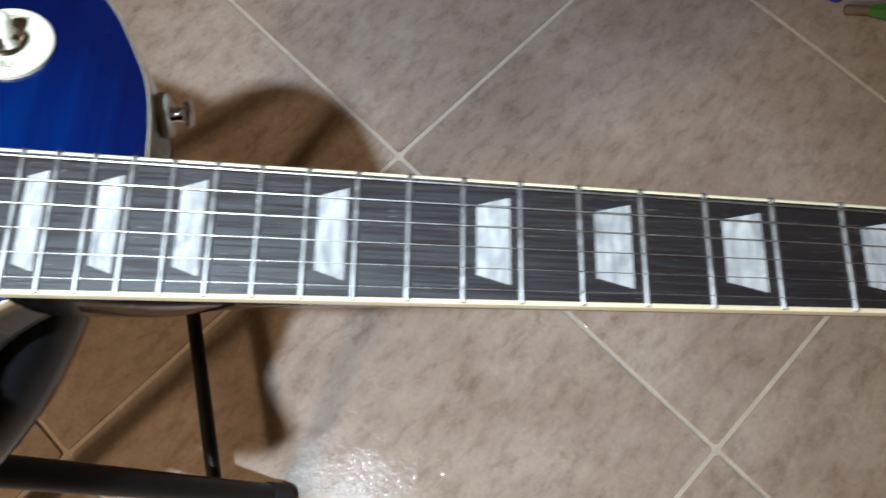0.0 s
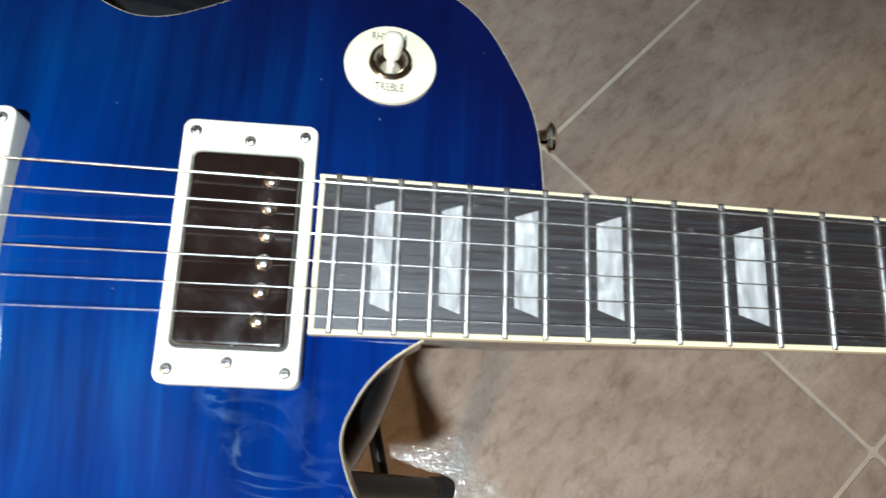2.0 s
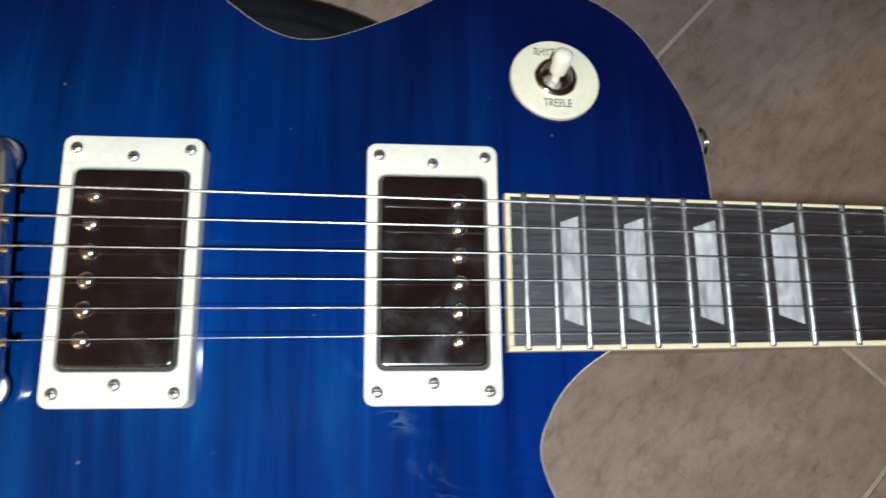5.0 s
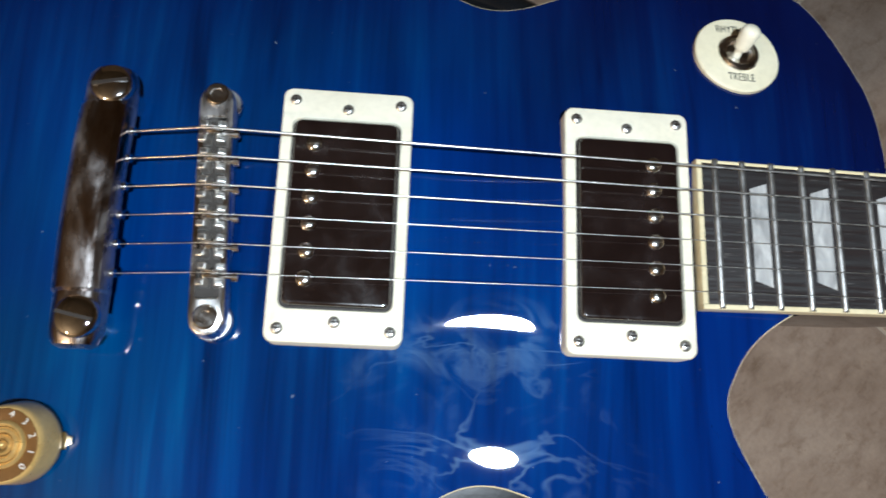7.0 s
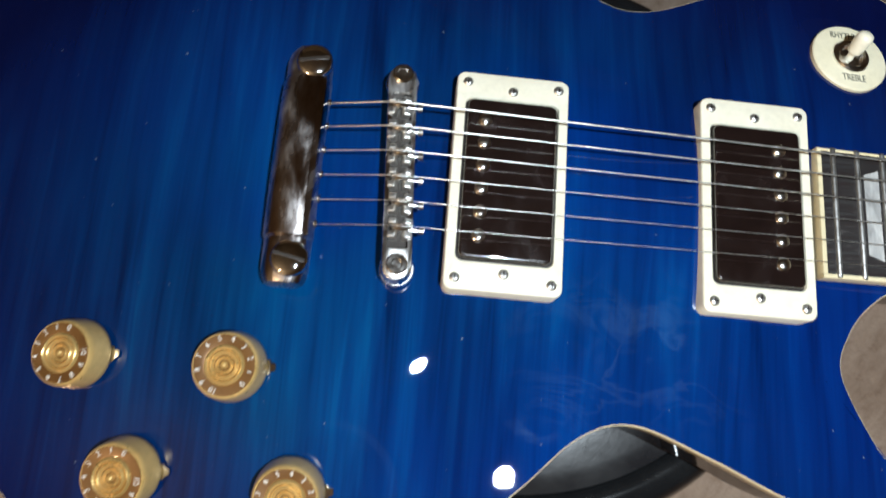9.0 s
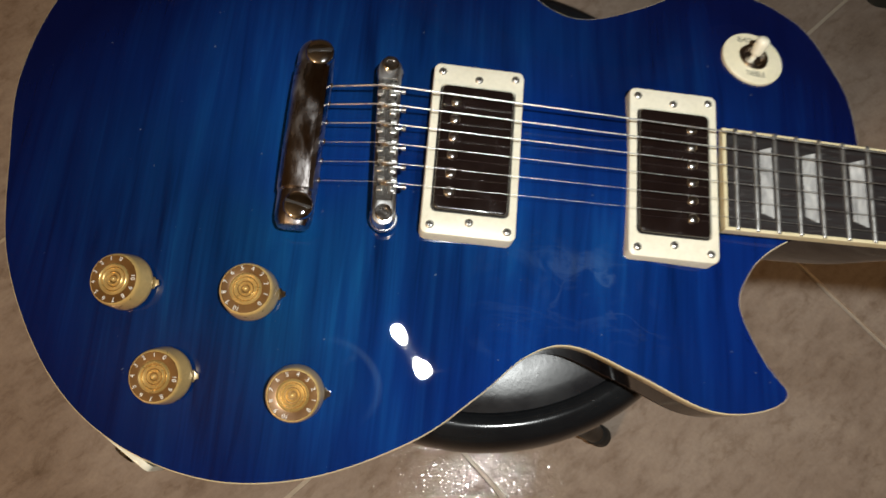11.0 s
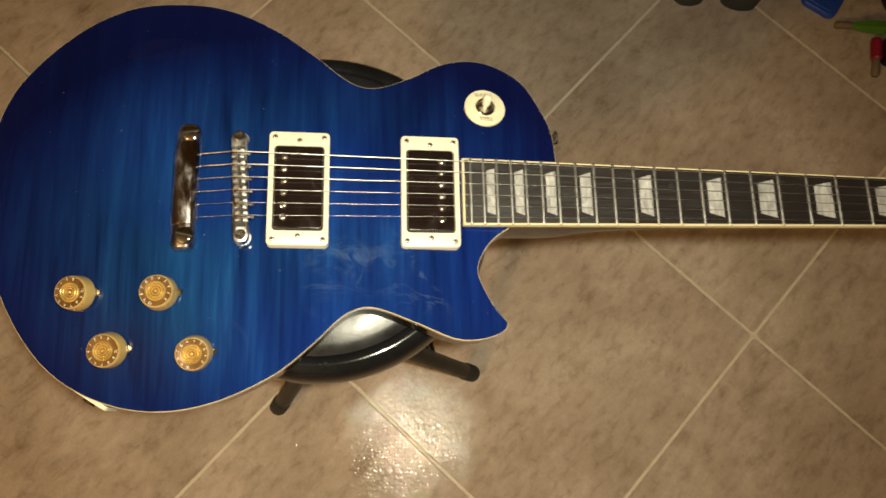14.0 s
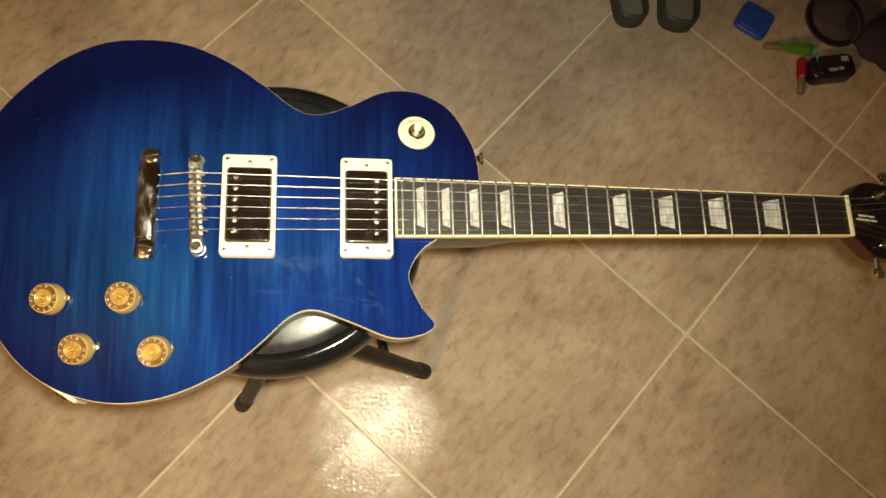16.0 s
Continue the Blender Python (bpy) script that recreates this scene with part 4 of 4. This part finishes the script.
GLASS = mat("smoky_glass", (0.55, 0.50, 0.58), 0.06)
GLASS.node_tree.nodes["Principled BSDF"].inputs["Transmission Weight"].default_value = 0.92


def slipper(x, y, turn, length=0.19, width=0.062):
    s = thing("slipper", (x, y, 0), "dark olive foam slipper with a raised heel rim", "slipper", "pair of slippers", turn)
    half = [(0.0, 0.0), (0.006, 0.026), (0.025, 0.040), (0.07, 0.0425), (0.13, 0.043), (0.19, 0.046), (0.23, 0.038), (0.25, 0.018), (0.255, 0.0)]
    pts = spline([(v * width / 0.09, u * length / 0.255, 0) for u, v in half], 5)
    ring = [(p.x, p.y) for p in pts] + [(-p.x, p.y) for p in reversed(pts[1:-1])]
    c = (0.0, length * 0.5)
    inner = [(c[0] + (px - c[0]) * 0.84, c[1] + (py - c[1]) * 0.935) for px, py in ring]
    part("rim", frame_ring(ring, inner, 0.0, 0.034, 0.006), OLIVE, s, "", 60)
    part("insole", prism(inner, 0.001, 0.016, 0.003), INSOLE, s, "pale grey insole")
    bm = bmesh.new()
    rows = []
    for u in (0.60, 0.64, 0.70, 0.80, 0.90, 0.97):
        w = 0.043 * width / 0.09 * (1.0 if u < 0.8 else 1.0 - (u - 0.8) * 2.2)
        rows.append([bm.verts.new((w * math.cos(math.pi * k / 12), u * length, 0.03 + (0.045 if u < 0.8 else 0.045 - (u - 0.8) * 0.15) * math.sin(math.pi * k / 12))) for k in range(13)])
    for a, b in zip(rows, rows[1:]):
        for k in range(12):
            bm.faces.new((a[k], a[k + 1], b[k + 1], b[k]))
    bmesh.ops.solidify(bm, geom=bm.faces[:], thickness=0.006)
    part("strap", bm, OLIVE, s, "", 60)


def floor_things():
    slipper(0.026, 0.495, 4)
    slipper(0.108, 0.488, -8, length=0.2, width=0.074)
    lid = thing("box_lid", (0.261, 0.514, 0), "square blue plastic lid lying on the tiles", "lid", turn=56)
    part("cap", prism(rounded(0.062, 0.062, 0.012, 6), 0.0, 0.010, 0.003), BLUEP, lid)
    part("raised_panel", prism(rounded(0.048, 0.048, 0.008, 6), 0.0095, 0.0115, 0.001), BLUEP, lid)
    a = thing("green_brush", (0.322, 0.455, 0), "small green plastic brush with a brown tip", "brush", turn=-6)
    part("handle", tube([(-0.026, 0, 0.010), (-0.018, 0, 0.011), (0.004, 0, 0.013), (0.028, 0, 0.013), (0.034, 0, 0.012)], [0.006, 0.008, 0.0125, 0.0125, 0.008], 6), GREENP, a, "faceted green plastic handle", 30)
    part("tip", tube([(-0.052, 0, 0.007), (-0.049, 0, 0.008), (-0.025, 0, 0.010)], [0.0045, 0.0065, 0.0060], 14), TIP, a, "brown tip", 60)
    part("collar", tube([(0.034, 0, 0.012), (0.040, 0, 0.012)], 0.0085, 12), CYANP, a, "pale cyan collar", 40)
    b = thing("red_brush", (0.333, 0.414, 0), "small red plastic brush with a brown tip", "brush", turn=80)
    part("handle", tube([(-0.020, 0, 0.010), (-0.017, 0, 0.010), (0.014, 0, 0.011), (0.018, 0, 0.010)], [0.0070, 0.0090, 0.0095, 0.0075], 8), REDP, b, "faceted red plastic handle", 30)
    part("tip", tube([(-0.050, 0, 0.007), (-0.046, 0, 0.008), (-0.019, 0, 0.010)], [0.0045, 0.0068, 0.0062], 14), TIP, b, "brown tip", 60)
    c = thing("dark_bottle", (0.384, 0.412, 0), "flat dark purple plastic bottle lying on the tiles", "bottle", turn=7)
    part("bottle", prism(rounded(0.084, 0.045, 0.013, 6), 0.0, 0.028, 0.006, rounds=4), DARKP, c, "", 60)
    part("shoulder", prism(rounded(0.060, 0.036, 0.010, 6), 0.0276, 0.0305, 0.0012), DARKP, c, "raised dark panel", 60)
    part("ribbon", box(-0.030, -0.025, -0.012, 0.0218, 0.0277, 0.0286), CYANP, c, "pale cyan strip")
    for u, v, w, h in ((-0.006, -0.009, 0.016, 0.006), (0.010, -0.008, 0.010, 0.006), (0.022, 0.010, 0.014, 0.010)):
        part("printed_bar", box(u - w / 2, u + w / 2, v - h / 2, v + h / 2, 0.0302, 0.0309), GREYP, c, "pale printed bar")
    jar = thing("glass_jar", (0.440, 0.535, 0), "dark purple glass jar with a thick rim lying on its side", "jar", turn=38)
    m = pose(0, 0, 0.056, 0, 90, 0)
    part("wall", lathe([(0, 0.10), (0.045, 0.10), (0.0515, 0.092), (0.052, 0.0), (0.050, -0.060), (0.0515, -0.072), (0.0495, -0.076), (0.0475, -0.072), (0.0475, 0.0), (0.0475, 0.09), (0, 0.095)], 40, m=m), GLASS, jar, "smoky purple glass", 50)
    part("rim", lathe([(0.0478, -0.072), (0.0526, -0.072), (0.0552, -0.077), (0.0526, -0.083), (0.0478, -0.083), (0.0462, -0.077), (0.0478, -0.072)], 40, m=m), DARKP, jar, "thick dark rim", 60)
    pouch = thing("dark_pouch", (0.500, 0.482, 0), "crumpled dark purple pouch lying on the tiles", "pouch", turn=10)
    bm = bmesh.new()
    bmesh.ops.create_icosphere(bm, subdivisions=4, radius=1.0)
    for v in bm.verts:
        k = 1 + 0.22 * noise.noise(v.co * 2.3) + 0.08 * noise.noise(v.co * 7)
        v.co = Vector((v.co.x * 0.062 * k, v.co.y * 0.075 * k, max(v.co.z * 0.034 * k + 0.026, 0.0)))
    part("cloth", bm, CLOTH, pouch, "", 80)


floor_things()
lay_tiles()
